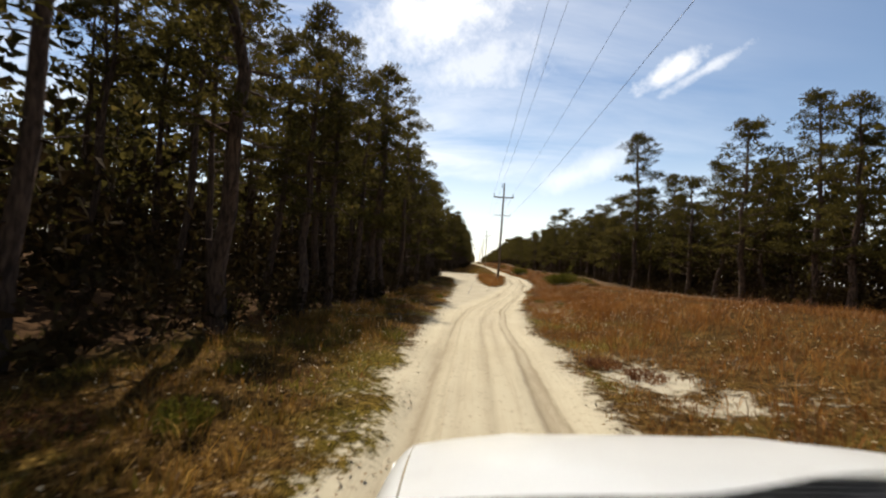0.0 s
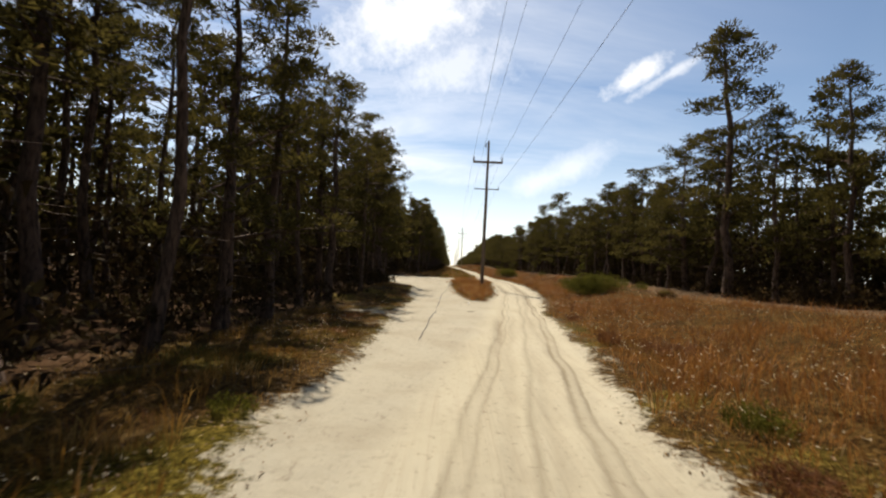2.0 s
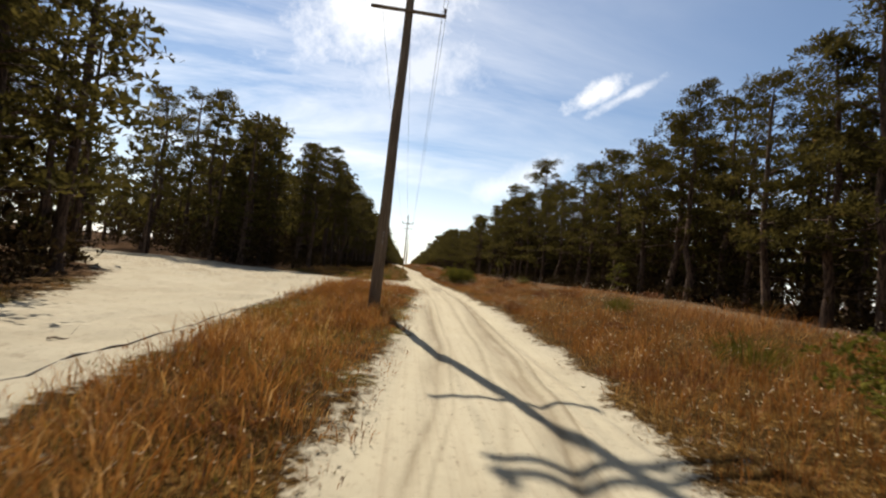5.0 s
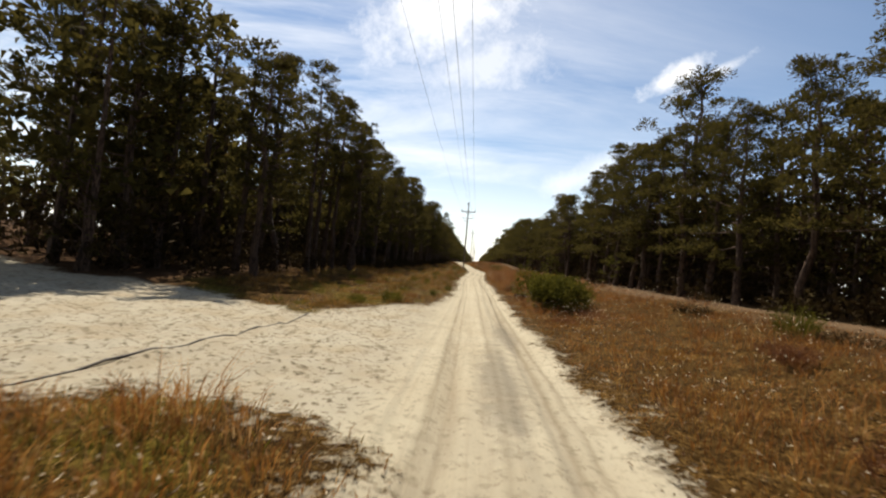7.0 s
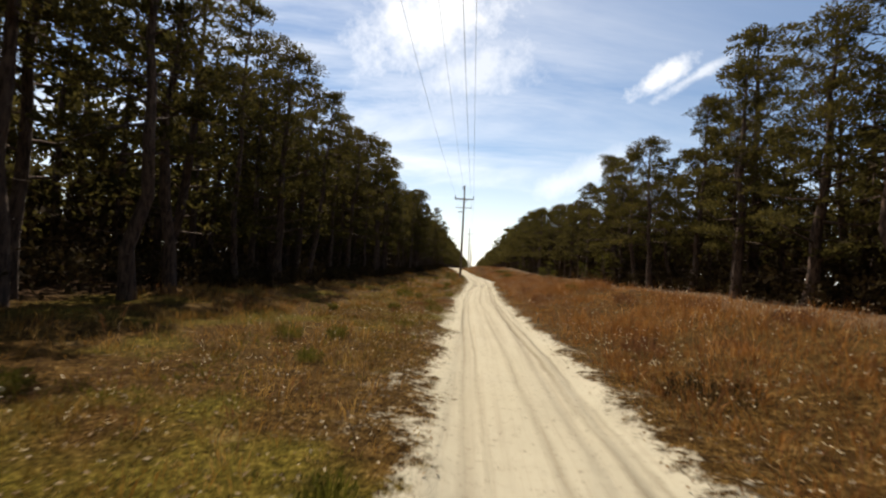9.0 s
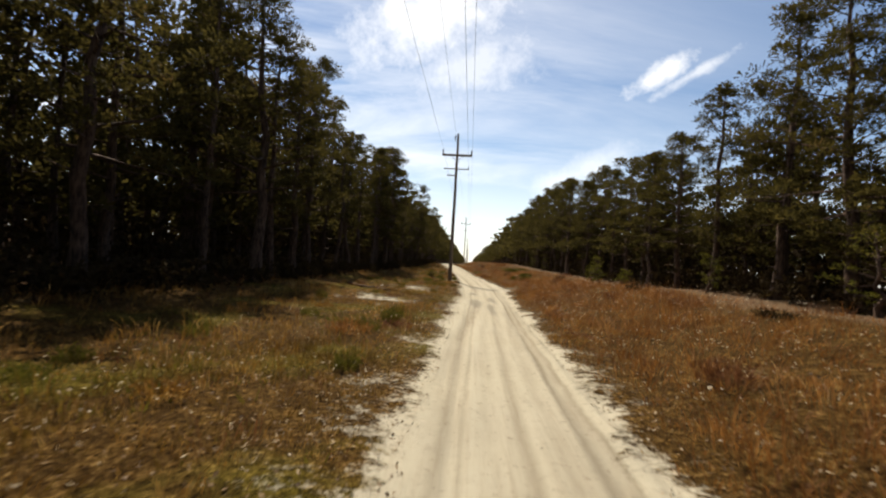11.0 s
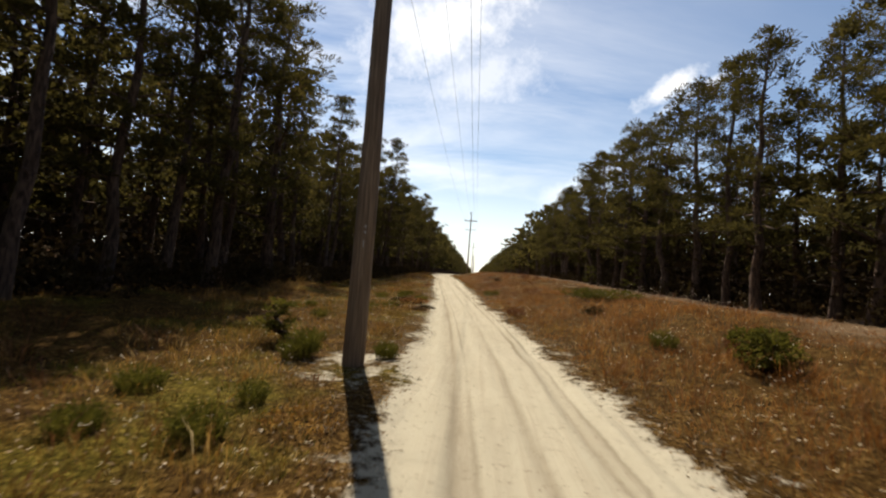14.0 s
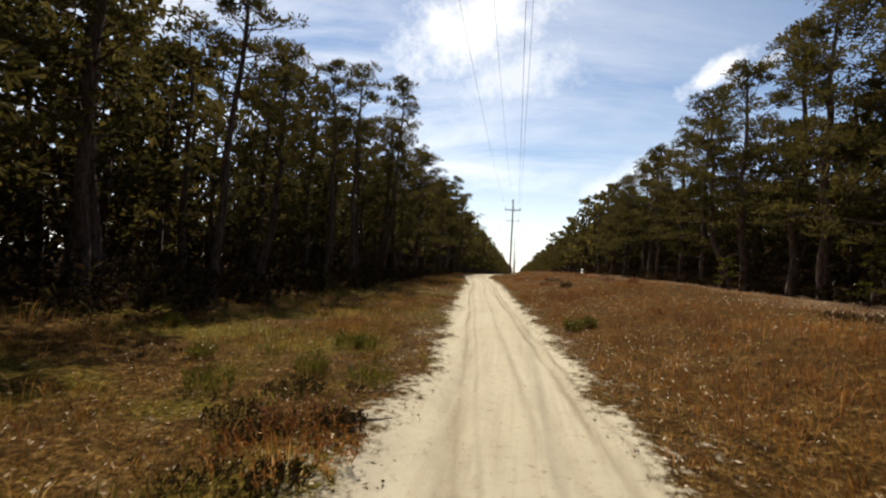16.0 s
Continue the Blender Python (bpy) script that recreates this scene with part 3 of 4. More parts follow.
# ---- pines ----


def tube(points, radii, sides=7):
    """A tapering tube through the points."""
    P, R = np.array(points, float), np.array(radii, float)
    t = unit(np.gradient(P, axis=0))
    ref = np.where(np.abs(t[:, 2:3]) > 0.8, np.array([[1.0, 0, 0]]), np.array([[0, 0, 1.0]]))
    u = unit(np.cross(t, ref))
    v = np.cross(t, u)
    a = np.arange(sides) * 2 * np.pi / sides
    V = (P[:, None] + R[:, None, None] * (np.cos(a)[None, :, None] * u[:, None] + np.sin(a)[None, :, None] * v[:, None])).reshape(-1, 3)
    i = np.arange(len(P) - 1)[:, None] * sides
    j, k = np.arange(sides)[None], (np.arange(sides) + 1)[None] % sides
    F = np.stack([i + j, i + k, i + sides + k, i + sides + j], -1).reshape(-1, 4)
    return V, F


def merge(pieces):
    V, F, n = [], [], 0
    for v, f in pieces:
        V.append(v)
        F.append(f + n)
        n += len(v)
    return np.concatenate(V), np.concatenate(F)


def needles(centres, outward, count, length, width, r):
    """Bunches of leaves: flat spikes that fan out from each centre."""
    c = np.repeat(centres, count, 0)
    o = np.repeat(outward, count, 0)
    n = len(c)
    way = unit(o * 0.55 + r.normal(size=(n, 3)) * 0.62 + np.array([0, 0, 0.22]))
    side = unit(np.cross(way, r.normal(size=(n, 3))))
    ln = length * (0.6 + 0.7 * r.random((n, 1)))
    V = np.stack([c, c + way * ln + side * width, c + way * ln * 0.9 - side * width], 1).reshape(-1, 3)
    return V, np.arange(n * 3).reshape(n, 3)


seed_heads(26000)


def puffs(centres, radius, count, length, width, r):
    """Flattened tufts of needles, each one a ragged cushion."""
    c, rad = np.repeat(centres, count, 0), np.repeat(radius, count)[:, None]
    n = len(c)
    d = unit(r.normal(size=(n, 3)))
    d[:, 2] = np.abs(d[:, 2]) * 1.1 - 0.35
    at = c + d * rad * np.array([1, 1, .78]) * (0.25 + 0.75 * r.random((n, 1)) ** 0.6)
    way = unit(d + np.array([0, 0, .35]) + r.normal(size=(n, 3)) * .45)
    side = unit(np.cross(way, r.normal(size=(n, 3))))
    ln = length * (0.55 + 0.8 * r.random((n, 1)))
    V = np.stack([at - way * ln * .3, at + way * ln * .7 + side * width, at + way * ln * .55 - side * width], 1).reshape(-1, 3)
    return V, np.arange(n * 3).reshape(n, 3)


def pine(seed, tall, start, reach, limbs, plumes, count=46, length=.26, width=.034, dead=6, thick=.17, plain_wood=False, puff=.47):
    """Meshes of one pine: trunk, limbs that fork into twigs, and a round plume of needles on each twig."""
    r = np.random.default_rng(seed)
    bow = r.normal(size=2) * 0.32
    heights = np.linspace(0, tall, 4 if plain_wood else 9)
    u = heights / tall
    axis = np.stack([bow[0] * np.sin(u * 2.6), bow[1] * np.sin(u * 2.1 + .4) - bow[1] * np.sin(.4), heights], 1)
    if not plain_wood:
        axis[1:, :2] += r.normal(size=(8, 2)) * .07
    radii = thick * (1 - u) ** 0.75 + 0.025 + 0.06 * np.exp(-heights * 2.5)
    wood = [tube(axis, radii, 4 if plain_wood else 7)]
    wood[0][0][:, 2] -= 0.15 * (wood[0][0][:, 2] < 0.05)
    centres, size = [], []
    turn, heavy = r.random() * 6, r.random() * 6.28
    for k in range(limbs):
        v = ((k + r.random()) / limbs) ** 0.92
        s = start + (1 - start) * v * .97
        base = np.array([np.interp(s, u, axis[:, j]) for j in range(3)])
        turn += 2.4 + r.normal() * 0.6
        ln = reach * (0.24 + 0.92 * (1 - v) ** .75 * (.55 + .45 * min(1, v / .22))) * (0.6 + 0.5 * r.random()) * (1 + .22 * math.cos(turn - heavy))
        rise = -0.1 + 0.85 * v ** 1.3 + r.normal() * 0.2
        way = np.array([math.cos(turn), math.sin(turn), rise])
        q = np.linspace(0, 1, 5)[:, None]
        line = base + way * q * ln + np.array([0, 0, 0.22 * ln]) * q ** 2 + r.normal(size=(5, 3)) * 0.07 * ln * q
        if not plain_wood:
            wood.append(tube(line[::2], np.linspace(0.028 + 0.02 * ln * (1 - v), 0.009, 3), 3))
        m = max(1, int(round(plumes * (0.35 + 0.75 * ln / reach) + r.random() - .5)))
        w = np.concatenate([[1.0], .38 + .6 * r.random(m)])
        for j, wj in enumerate(w):
            foot = np.array([np.interp(wj, q[:, 0], line[:, c]) for c in range(3)])
            swing = turn + (r.choice([-1, 1]) * r.uniform(.5, 1.3) if j else r.normal() * .3)
            out = r.uniform(.16, .34) * (ln * .55 + .45)
            tip = foot + out * np.array([math.cos(swing), math.sin(swing), .35 + .5 * r.random() - .25 * (1 - v)])
            centres.append(tip[None])
            size.append(np.array([puff * r.uniform(.6, 1.2) * (.8 + .2 * min(1.3, ln / reach))]))
            if not plain_wood and j:
                wood.append(tube(np.stack([foot, tip]), [.011, .005], 3))
    for k in range(dead):
        s = start * (0.3 + 0.7 * r.random())
        base = np.array([np.interp(s, u, axis[:, j]) for j in range(3)])
        a, ln = r.random() * 6.28, 0.4 + 1.2 * r.random()
        q = np.linspace(0, 1, 4)[:, None]
        wood.append(tube(base + np.array([math.cos(a), math.sin(a), -.1 + .4 * r.random()]) * q * ln + r.normal(size=(4, 3)) * .06 * q, [.022, .016, .01, .005], 3))
    crest = max(4, limbs // 4)
    centres.append(axis[-1] + r.normal(size=(crest, 3)) * np.array([.16 * reach, .16 * reach, .22]) - np.array([0, 0, .15]))
    size.append(puff * r.uniform(.6, .9, crest))
    trunk, crown = merge(wood), puffs(np.concatenate(centres), np.concatenate(size), count, length, width, r)
    squeeze = tall / crown[0][:, 2].max()
    for v, _ in (trunk, crown):
        v[:, 2] *= squeeze
    return trunk, crown


def pine_thing(seed, label, **how):
    wood, crown = pine(seed, **how)
    top = tagged(new("pine_tree"), label, "tree", "pines along the cutting")
    mesh_object("trunk", *wood, BARK, top, "grey-brown scaly trunk with bare lower limbs", True)
    mesh_object("crown", *crown, NEEDLE, top, "ragged dark green needle crown")
    return top


FOREST = [(14.0, dict(tall=14.0, start=.42, reach=1.7, limbs=32, plumes=3, dead=11)), (14.0, dict(tall=14.0, start=.50, reach=1.5, limbs=28, plumes=3, dead=14, thick=.14)),
          (14.0, dict(tall=14.0, start=.36, reach=2.0, limbs=35, plumes=3, dead=9, thick=.19)), (14.0, dict(tall=14.0, start=.58, reach=1.5, limbs=22, plumes=3, dead=16, thick=.12)),
          (14.0, dict(tall=14.0, start=.47, reach=2.0, limbs=29, plumes=3, dead=12, thick=.16))]
EDGE = [(12.0, dict(tall=12.0, start=.20, reach=2.2, limbs=34, plumes=3, count=54, puff=.56)), (12.0, dict(tall=12.0, start=.22, reach=1.6, limbs=34, plumes=2.6, count=52, puff=.52, thick=.15)),
        (12.0, dict(tall=12.0, start=.26, reach=2.5, limbs=34, plumes=3.2, count=54, puff=.58, thick=.19)), (12.0, dict(tall=12.0, start=.32, reach=2.0, limbs=30, plumes=3, count=54, puff=.55)),
        (12.0, dict(tall=12.0, start=.15, reach=2.7, limbs=36, plumes=3.4, count=56, puff=.60, thick=.2))]
MADE = {}


def plant(kind, k, x, y, tall, turn):
    """Stands a pine of that sort at x, y."""
    sort = EDGE if kind == "edge" else FOREST
    k %= len(sort)
    tall0, how = sort[k]
    if kind == "inner":
        how = dict(how, count=17, length=.32, width=.08, start=.16, limbs=30, plumes=2.6, dead=4, puff=.62)
    s, w = tall / tall0, rng.uniform(.9, 1.12)
    m = pose(x, y, z_at(x, y) - 0.03, rng.normal() * 1.3, rng.normal() * 1.3, turn) @ Matrix.Diagonal((s * w, s * w, s, 1))
    if (kind, k) not in MADE:
        label = {"forest": "tall slim pine with a high ragged crown", "edge": "bushy edge pine with plumes of needles on spreading limbs",
                 "inner": "slender shaded pine behind the first row of trees"}[kind]
        MADE[kind, k] = pine_thing(100 + k + 10 * (kind == "edge") + 20 * (kind == "inner"), label, **how)
        MADE[kind, k].matrix_basis = m
        return
    ob = copy_thing(MADE[kind, k], Matrix())
    ob.matrix_basis = m


# edge trees whose tops stand out against the sky: along the cutting, height of the top
LEFT_TOPS = ((8, 13), (11, 14), (15, 13), (19, 11), (22.2, 11.7), (25, 11.3), (28.7, 13.6), (32.5, 12.2), (36.9, 14), (40, 12.2), (43, 13), (48, 12), (51, 12.6), (55.8, 12.3), (58.8, 11), (61, 11), (64.5, 10.5),
             (101, 12.4), (104.5, 14), (107.3, 15), (111, 14.2), (114, 14.2), (118, 14.2), (122.4, 14), (126.5, 14.4), (130, 13.2), (135.9, 14), (140, 13.8), (145, 13.4), (150.4, 14.3), (153.5, 13.4), (157, 15.8), (161.5, 12),
             (165, 13), (169, 13.2), (172.5, 14), (175.6, 14.6), (178.5, 15), (181.5, 16.4), (185.3, 16), (189, 13.6), (192.6, 14.4), (197, 12.5), (201.5, 13.4), (205, 15.2), (208, 12.5), (211, 17.2), (214.5, 13.4),
             (218, 13), (222, 15), (228, 13.4), (233, 14), (238, 14.4), (247, 17.6), (255, 16.5))
RIGHT_TOPS = ((25.2, 11.4), (27.3, 12.6), (32.7, 12.6), (38, 11.3), (41.5, 11), (45.8, 11.8), (49.5, 11.2), (53.6, 18), (56.5, 12.2), (60.7, 9.6), (65, 9), (68.3, 10.7), (70.7, 10.4), (75.5, 12), (79.5, 10.4),
              (82.5, 10.4), (87.5, 11), (91, 11.6), (94.8, 10.8), (98.4, 10.6), (103.6, 11.2), (107, 11.4), (111.5, 11.8), (115, 12), (118.5, 12), (122.5, 12.2), (127.6, 12.4), (131.5, 11.2), (136.5, 11.8), (141.7, 12.6),
              (145.3, 13.5), (149, 11.4), (153.3, 10.3), (157, 10.2), (160, 10.9), (163, 11.3), (166.5, 11), (170.6, 12.2), (173.5, 11.4), (176.4, 12.9), (180.8, 12.8), (184, 13.6), (187, 13.8), (191, 13.6), (195, 14.2),
              (198.8, 14.7), (201, 14.8), (204.8, 14.6), (207.4, 14.6), (211.6, 14.5), (216, 14.2), (220, 14.2), (224.6, 14.7), (228, 14.3), (232, 14.3), (239, 14.5), (246, 14.4))
placed = []
rng = np.random.default_rng(21)


def free(x, y, gap):
    """Whether a tree can stand there: clear of its neighbours and of the sand."""
    if any(abs(x - a) < gap and abs(y - b) < gap and (x - a) ** 2 + (y - b) ** 2 < gap * gap for a, b in placed):
        return False
    return x > 9 or float(sand_depth(np.array([x]), np.array([y]))[0]) < -0.6


for k, (y, top) in enumerate(LEFT_TOPS):
    x, y, top = (-8.9 if y < 100 else -8.3) + rng.normal() * 0.4, y - 2.4, 1.8 + (top - 1.8) * .91
    placed.append((x, y))
    plant("forest" if k % 3 else "edge", k, x, y, top - z_at(x, y), rng.random() * 360)
for k, (y, top) in enumerate(RIGHT_TOPS):
    x = 14.0 + rng.normal() * 0.3
    placed.append((x, y))
    plant("edge", 1 if top > 17 else k, x, y, top - z_at(x, y), rng.random() * 360)
for k, (x, y, tall) in enumerate(((-13.3, 69.8, 11), (-15.5, 73.6, 11), (-19, 77, 13), (-24, 80.5, 13), (-13.2, 96.2, 12.6), (-14.6, 99.5, 13.8), (-18.5, 100, 16.5),
                                  (-22, 103, 17.5), (-27, 105, 17.5), (-10.6, 59, 10.5), (-10.4, 51, 11), (-11.5, 66, 10))):
    placed.append((x, y))
    plant("forest" if k % 2 else "edge", k, x, y, tall, rng.random() * 360)
for x, y, tall, sort in ((17.0, 109.5, 15.4, 4), (17.6, 128, 15.6, 0), (19.5, 112.5, 13.5, 2)):
    placed.append((x, y))
    plant("edge", sort, x, y, tall, rng.random() * 360)
made_near = len(placed)
for k in range(4000):
    if made_near >= 392:
        break
    left = rng.random() < 0.57
    y = rng.uniform(-4, 62) if rng.random() < .27 else rng.uniform(62, 250)
    x = (-8.2 if y < 36 else -8.8 if y < 100 else -7.8) - 8.5 * rng.random() ** 1.15 if left else 14.0 + 5.5 * rng.random() ** 1.15
    if not free(x, y, 1.5):
        continue
    placed.append((x, y))
    made_near += 1
    if left:
        plant(("inner" if y > 60 else "forest") if x < (-10 if y < 60 else -9.4) else "forest" if rng.random() < (.8 if y < 60 else .4) else "edge", int(rng.integers(10)), x, y, rng.uniform(10.5, 13.5) - (1.2 if y < 62 or y > 190 else -.8) + .12 * min(8, max(0, -9 - x)), rng.random() * 360)
    else:
        plant("inner" if x > 15.6 else "edge", int(rng.integers(10)), x, y, rng.uniform(8.2, 11.2), rng.random() * 360)


def woods(name, label, spots, limbs, each, count, length, width, puff):
    """Trees too many to count, joined."""
    sorts = [pine(300 + k, 12.0, .08 + .07 * k, 2.4, limbs, each, count, length, width, 0, plain_wood=True, puff=puff) for k in range(4)]
    trunks, crowns = [], []
    for k, (x, y, tall) in enumerate(spots):
        (tv, tf), (cv, cf) = sorts[k % 4]
        a, s = rng.random() * 6.28, tall / 12.0
        turn = np.array([[math.cos(a), -math.sin(a), 0], [math.sin(a), math.cos(a), 0], [0, 0, 1]])
        at = np.array([x, y, z_at(x, y) - .05])
        trunks.append(((tv * s) @ turn.T + at, tf))
        crowns.append(((cv * s) @ turn.T + at, cf))
    top = tagged(new(name), label, "trees", kind="stuff")
    tagged(mesh_object("trunk", *merge(trunks), BARK, top), kind="stuff")
    tagged(mesh_object("crown", *merge(crowns), NEEDLE, top), kind="stuff")


deep = []
for k in range(12000):
    if len(deep) >= 960:
        break
    left = rng.random() < 0.5
    y = rng.uniform(-30, 275)
    x = (-15.5 if y < 70 else -12.5) - 36 * rng.random() ** 1.7 if left else 16.8 + 32 * rng.random() ** 1.5
    if left and y < 66 and rng.random() < .15:
        continue
    if free(x, y, 1.3):
        placed.append((x, y))
        deep.append((x, y, rng.uniform(9.5, 14.5 if y > 80 else 13.5) if left else rng.uniform(7.5, 11)))
woods("pine_wood", "deep stand of slender dark pines", deep, 20, 2, 8, .55, .16, .8)
back = [(s * rng.uniform(42, 75) - 2, rng.uniform(-40, 330), rng.uniform(8.5, 12) if s < 0 else rng.uniform(10, 13)) for s in (-1, 1) for k in range(170)]
woods("pine_wood", "back of the pine wood, closed and dark", back, 18, 2, 7, .9, .28, 1.1)
far, y = [], 246.0
while y < 1500:
    gap = 2.4 + (y - 246) * 0.014
    for row in range(4):
        far.append((-10 - row * 3.5 - rng.random() * 2.5, y + rng.random() * gap, rng.uniform(9.5, 16.5)))
        far.append((13.5 + row * 3.5 + rng.random() * 2.5, y + rng.random() * gap, rng.uniform(8.5, 15)))
    y += gap
woods("distant_pine_wood", "distant pines that line the cutting to the horizon", far, 11, 2, 4, 1.0, .32, .65)


def undergrowth(name, mat, label, count, area, tall, seed, leaf=.22, m=22):
    """Thickets: fans of small leaves on thin stems."""
    r = np.random.default_rng(seed)
    spots = area(r, count)
    x, y = spots[:, 0], spots[:, 1]
    d = sand_depth(x, y)
    x, y = x[d < -.8], y[d < -.8]
    z = height(x, y)
    size = tall * (0.35 + r.random(len(x)) * 0.9)
    c = np.stack([x, y, z], 1).repeat(m, 0)
    sz = size.repeat(m)[:, None]
    off = r.normal(size=(len(c), 3)) * np.array([.34, .34, .0]) * sz
    off[:, 2] = r.random(len(c)) ** 0.8 * sz[:, 0]
    V, F = needles(c + off, unit(off + np.array([0, 0, .3])), 3, leaf, leaf * .22, r)
    return tagged(mesh_object(name, V, F, mat), label, "undergrowth", kind="stuff")


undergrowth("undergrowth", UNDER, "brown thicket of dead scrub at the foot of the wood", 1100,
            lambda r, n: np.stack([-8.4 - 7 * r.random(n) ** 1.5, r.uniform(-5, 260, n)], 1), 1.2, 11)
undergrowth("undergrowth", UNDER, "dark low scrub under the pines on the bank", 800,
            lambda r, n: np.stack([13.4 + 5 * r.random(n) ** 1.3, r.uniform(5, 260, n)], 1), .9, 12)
# added dark brush that closes bright gaps, so both woods look shaded
undergrowth("thicket", UNDER, "tall dark thicket added to deepen the shade inside the wood", 1250,
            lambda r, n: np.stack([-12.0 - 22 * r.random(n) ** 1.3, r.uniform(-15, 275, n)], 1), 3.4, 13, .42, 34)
undergrowth("thicket", UNDER, "tall dark thicket added to deepen the shade behind the bank", 1000,
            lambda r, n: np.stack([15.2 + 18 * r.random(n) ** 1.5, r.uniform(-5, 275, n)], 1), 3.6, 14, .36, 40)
# dark scrub added where tree shade leaves the ground too bright
undergrowth("undergrowth", UNDER, "dark brown scrub added to deepen the tree shade along the wood edge", 900,
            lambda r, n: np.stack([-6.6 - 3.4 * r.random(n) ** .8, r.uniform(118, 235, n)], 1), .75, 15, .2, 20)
tufts("green_grass", MOSS, "patches of low olive-green winter grass", lambda y: LEFT(y) - 6.5, lambda y: LEFT(y) - .4, -4, 225, 20, 6, .13, .14, .46, 91, need=-.25, width=.008)

# ---- power line ----


def box_bm(bm, c, s, turn=None):
    """A box of size s about c, bevelled a little."""
    m = Matrix.Translation(c) @ (turn or Matrix()) @ Matrix.Diagonal((*s, 1))
    vs = bmesh.ops.create_cube(bm, size=1.0, matrix=m)["verts"]
    edges = list({e for v in vs for e in v.link_edges})
    bmesh.ops.bevel(bm, geom=edges, offset=min(s) * 0.12, segments=1, affect="EDGES")


def rod_bm(bm, a, b, r0, r1, sides=10):
    a, b = Vector(a), Vector(b)
    m = Matrix.Translation((a + b) / 2) @ (b - a).to_track_quat("Z", "Y").to_matrix().to_4x4()
    bmesh.ops.create_cone(bm, cap_ends=True, segments=sides, radius1=r0, radius2=r1, depth=(b - a).length, matrix=m)


def lathe_bm(bm, base, profile, sides=10):
    """Round body on a vertical axis from (radius, height) rows."""
    rings = [[bm.verts.new((base[0] + r * math.cos(2 * math.pi * k / sides), base[1] + r * math.sin(2 * math.pi * k / sides), base[2] + h)) for k in range(sides)]
             for r, h in profile]
    for p, q in zip(rings, rings[1:]):
        for k in range(sides):
            bm.faces.new((p[k], p[(k + 1) % sides], q[(k + 1) % sides], q[k]))
    bm.faces.new(rings[0][::-1])
    bm.faces.new(rings[-1])


SKIRTS = ((.03, 0), (.07, .04), (.035, .08), (.085, .13), (.04, .18), (.085, .23), (.045, .28), (.07, .34), (.05, .42), (.02, .45))


def utility_pole(low, stub):
    top = tagged(new("utility_pole"), "weathered brown wooden utility pole with two crossarms", "utility pole", "poles of the power line")
    V, F = [], []
    hs = np.concatenate([[-.4], np.linspace(0, 14.0, 15)])
    wob = np.random.default_rng(5)
    axis = np.stack([wob.normal(size=16) * .008, wob.normal(size=16) * .008, hs], 1)
    V, F = tube(axis, .185 - .0065 * hs + .008 * wob.random(16), 14)
    mesh_object("shaft", V, F, POLE, top, "round wooden shaft, darker at the foot", True)
    bm = bmesh.new()
    rod_bm(bm, (0, 0, 13.98), (0, 0, 14.05), .1, .04)
    part("cap", bm, POLE, top)
    for y in (-.16, .16):
        bm = bmesh.new()
        box_bm(bm, (0, y, 11.95), (2.85, .10, .13))
        part("crossarm", bm, POLE, top, "double timber crossarm")
    for s in (-1, 1):
        bm = bmesh.new()
        box_bm(bm, (s * .38, -.215, 11.62), (.9, .012, .04), Matrix.Rotation(s * radians(-38), 4, "Y"))
        part("brace", bm, STEEL, top, "flat steel brace")
        bm = bmesh.new()
        lathe_bm(bm, (s * 1.36, 0, 12.02), SKIRTS)
        part("insulator", bm, GLASS, top, "ribbed dark insulator", True)
    bm = bmesh.new()
    rod_bm(bm, (-.11, 0, 13.3), (-.27, 0, 13.3), .018, .018, 6)
    rod_bm(bm, (-.27, 0, 13.28), (-.27, 0, 13.4), .018, .018, 6)
    part("bracket", bm, STEEL, top, "bent steel pin bracket")
    bm = bmesh.new()
    lathe_bm(bm, (-.27, 0, 13.38), SKIRTS)
    part("insulator", bm, GLASS, top, "ribbed dark insulator", True)
    bm = bmesh.new()
    box_bm(bm, (0, -.14, low), (2.35, .09, .085))
    part("lower_crossarm", bm, POLE, top, "thin lower crossarm")
    bm = bmesh.new()
    lathe_bm(bm, (1.12, -.14, low + .04), [(r * .6, h * .5) for r, h in SKIRTS], 8)
    part("insulator", bm, GLASS, top, "small line insulator", True)
    if stub:
        bm = bmesh.new()
        box_bm(bm, (-.47, -.13, low - .62), (.75, .1, .1))
        part("stub_arm", bm, POLE, top, "short one-sided arm")
    for z, w, h in ((2.35, .09, .05), (2.25, .09, .04), (2.05, .05, .12)):
        bm = bmesh.new()
        box_bm(bm, (.02, -.18 + .0065 * z, z), (w, .012, h))
        part("tag", bm, STEEL, top, "small metal tag nailed to the shaft")
    bm = bmesh.new()
    rod_bm(bm, (.165, .02, .1), (.105, .02, 11.6), .008, .008, 5)
    part("ground_wire", bm, WIRE, top, "thin wire down the shaft")
    return top


POLES = ((0, -31, 9.3, 0), (0, 69, 9.3, .4), (0.02, 169, 10.6, -.3), (.15, 262, 9.9, 0), (.2, 362, 9.9, .5), (.2, 462, 9.9, 0), (.2, 562, 9.9, 0), (.2, 662, 9.9, 0))
sorts = {}
for x, y, low, lean in POLES:
    m = pose(x, y, z_at(x, y), 0, lean)
    if low not in sorts:
        sorts[low] = utility_pole(low, low > 10)
        sorts[low].matrix_basis = m
    else:
        copy_thing(sorts[low], m)


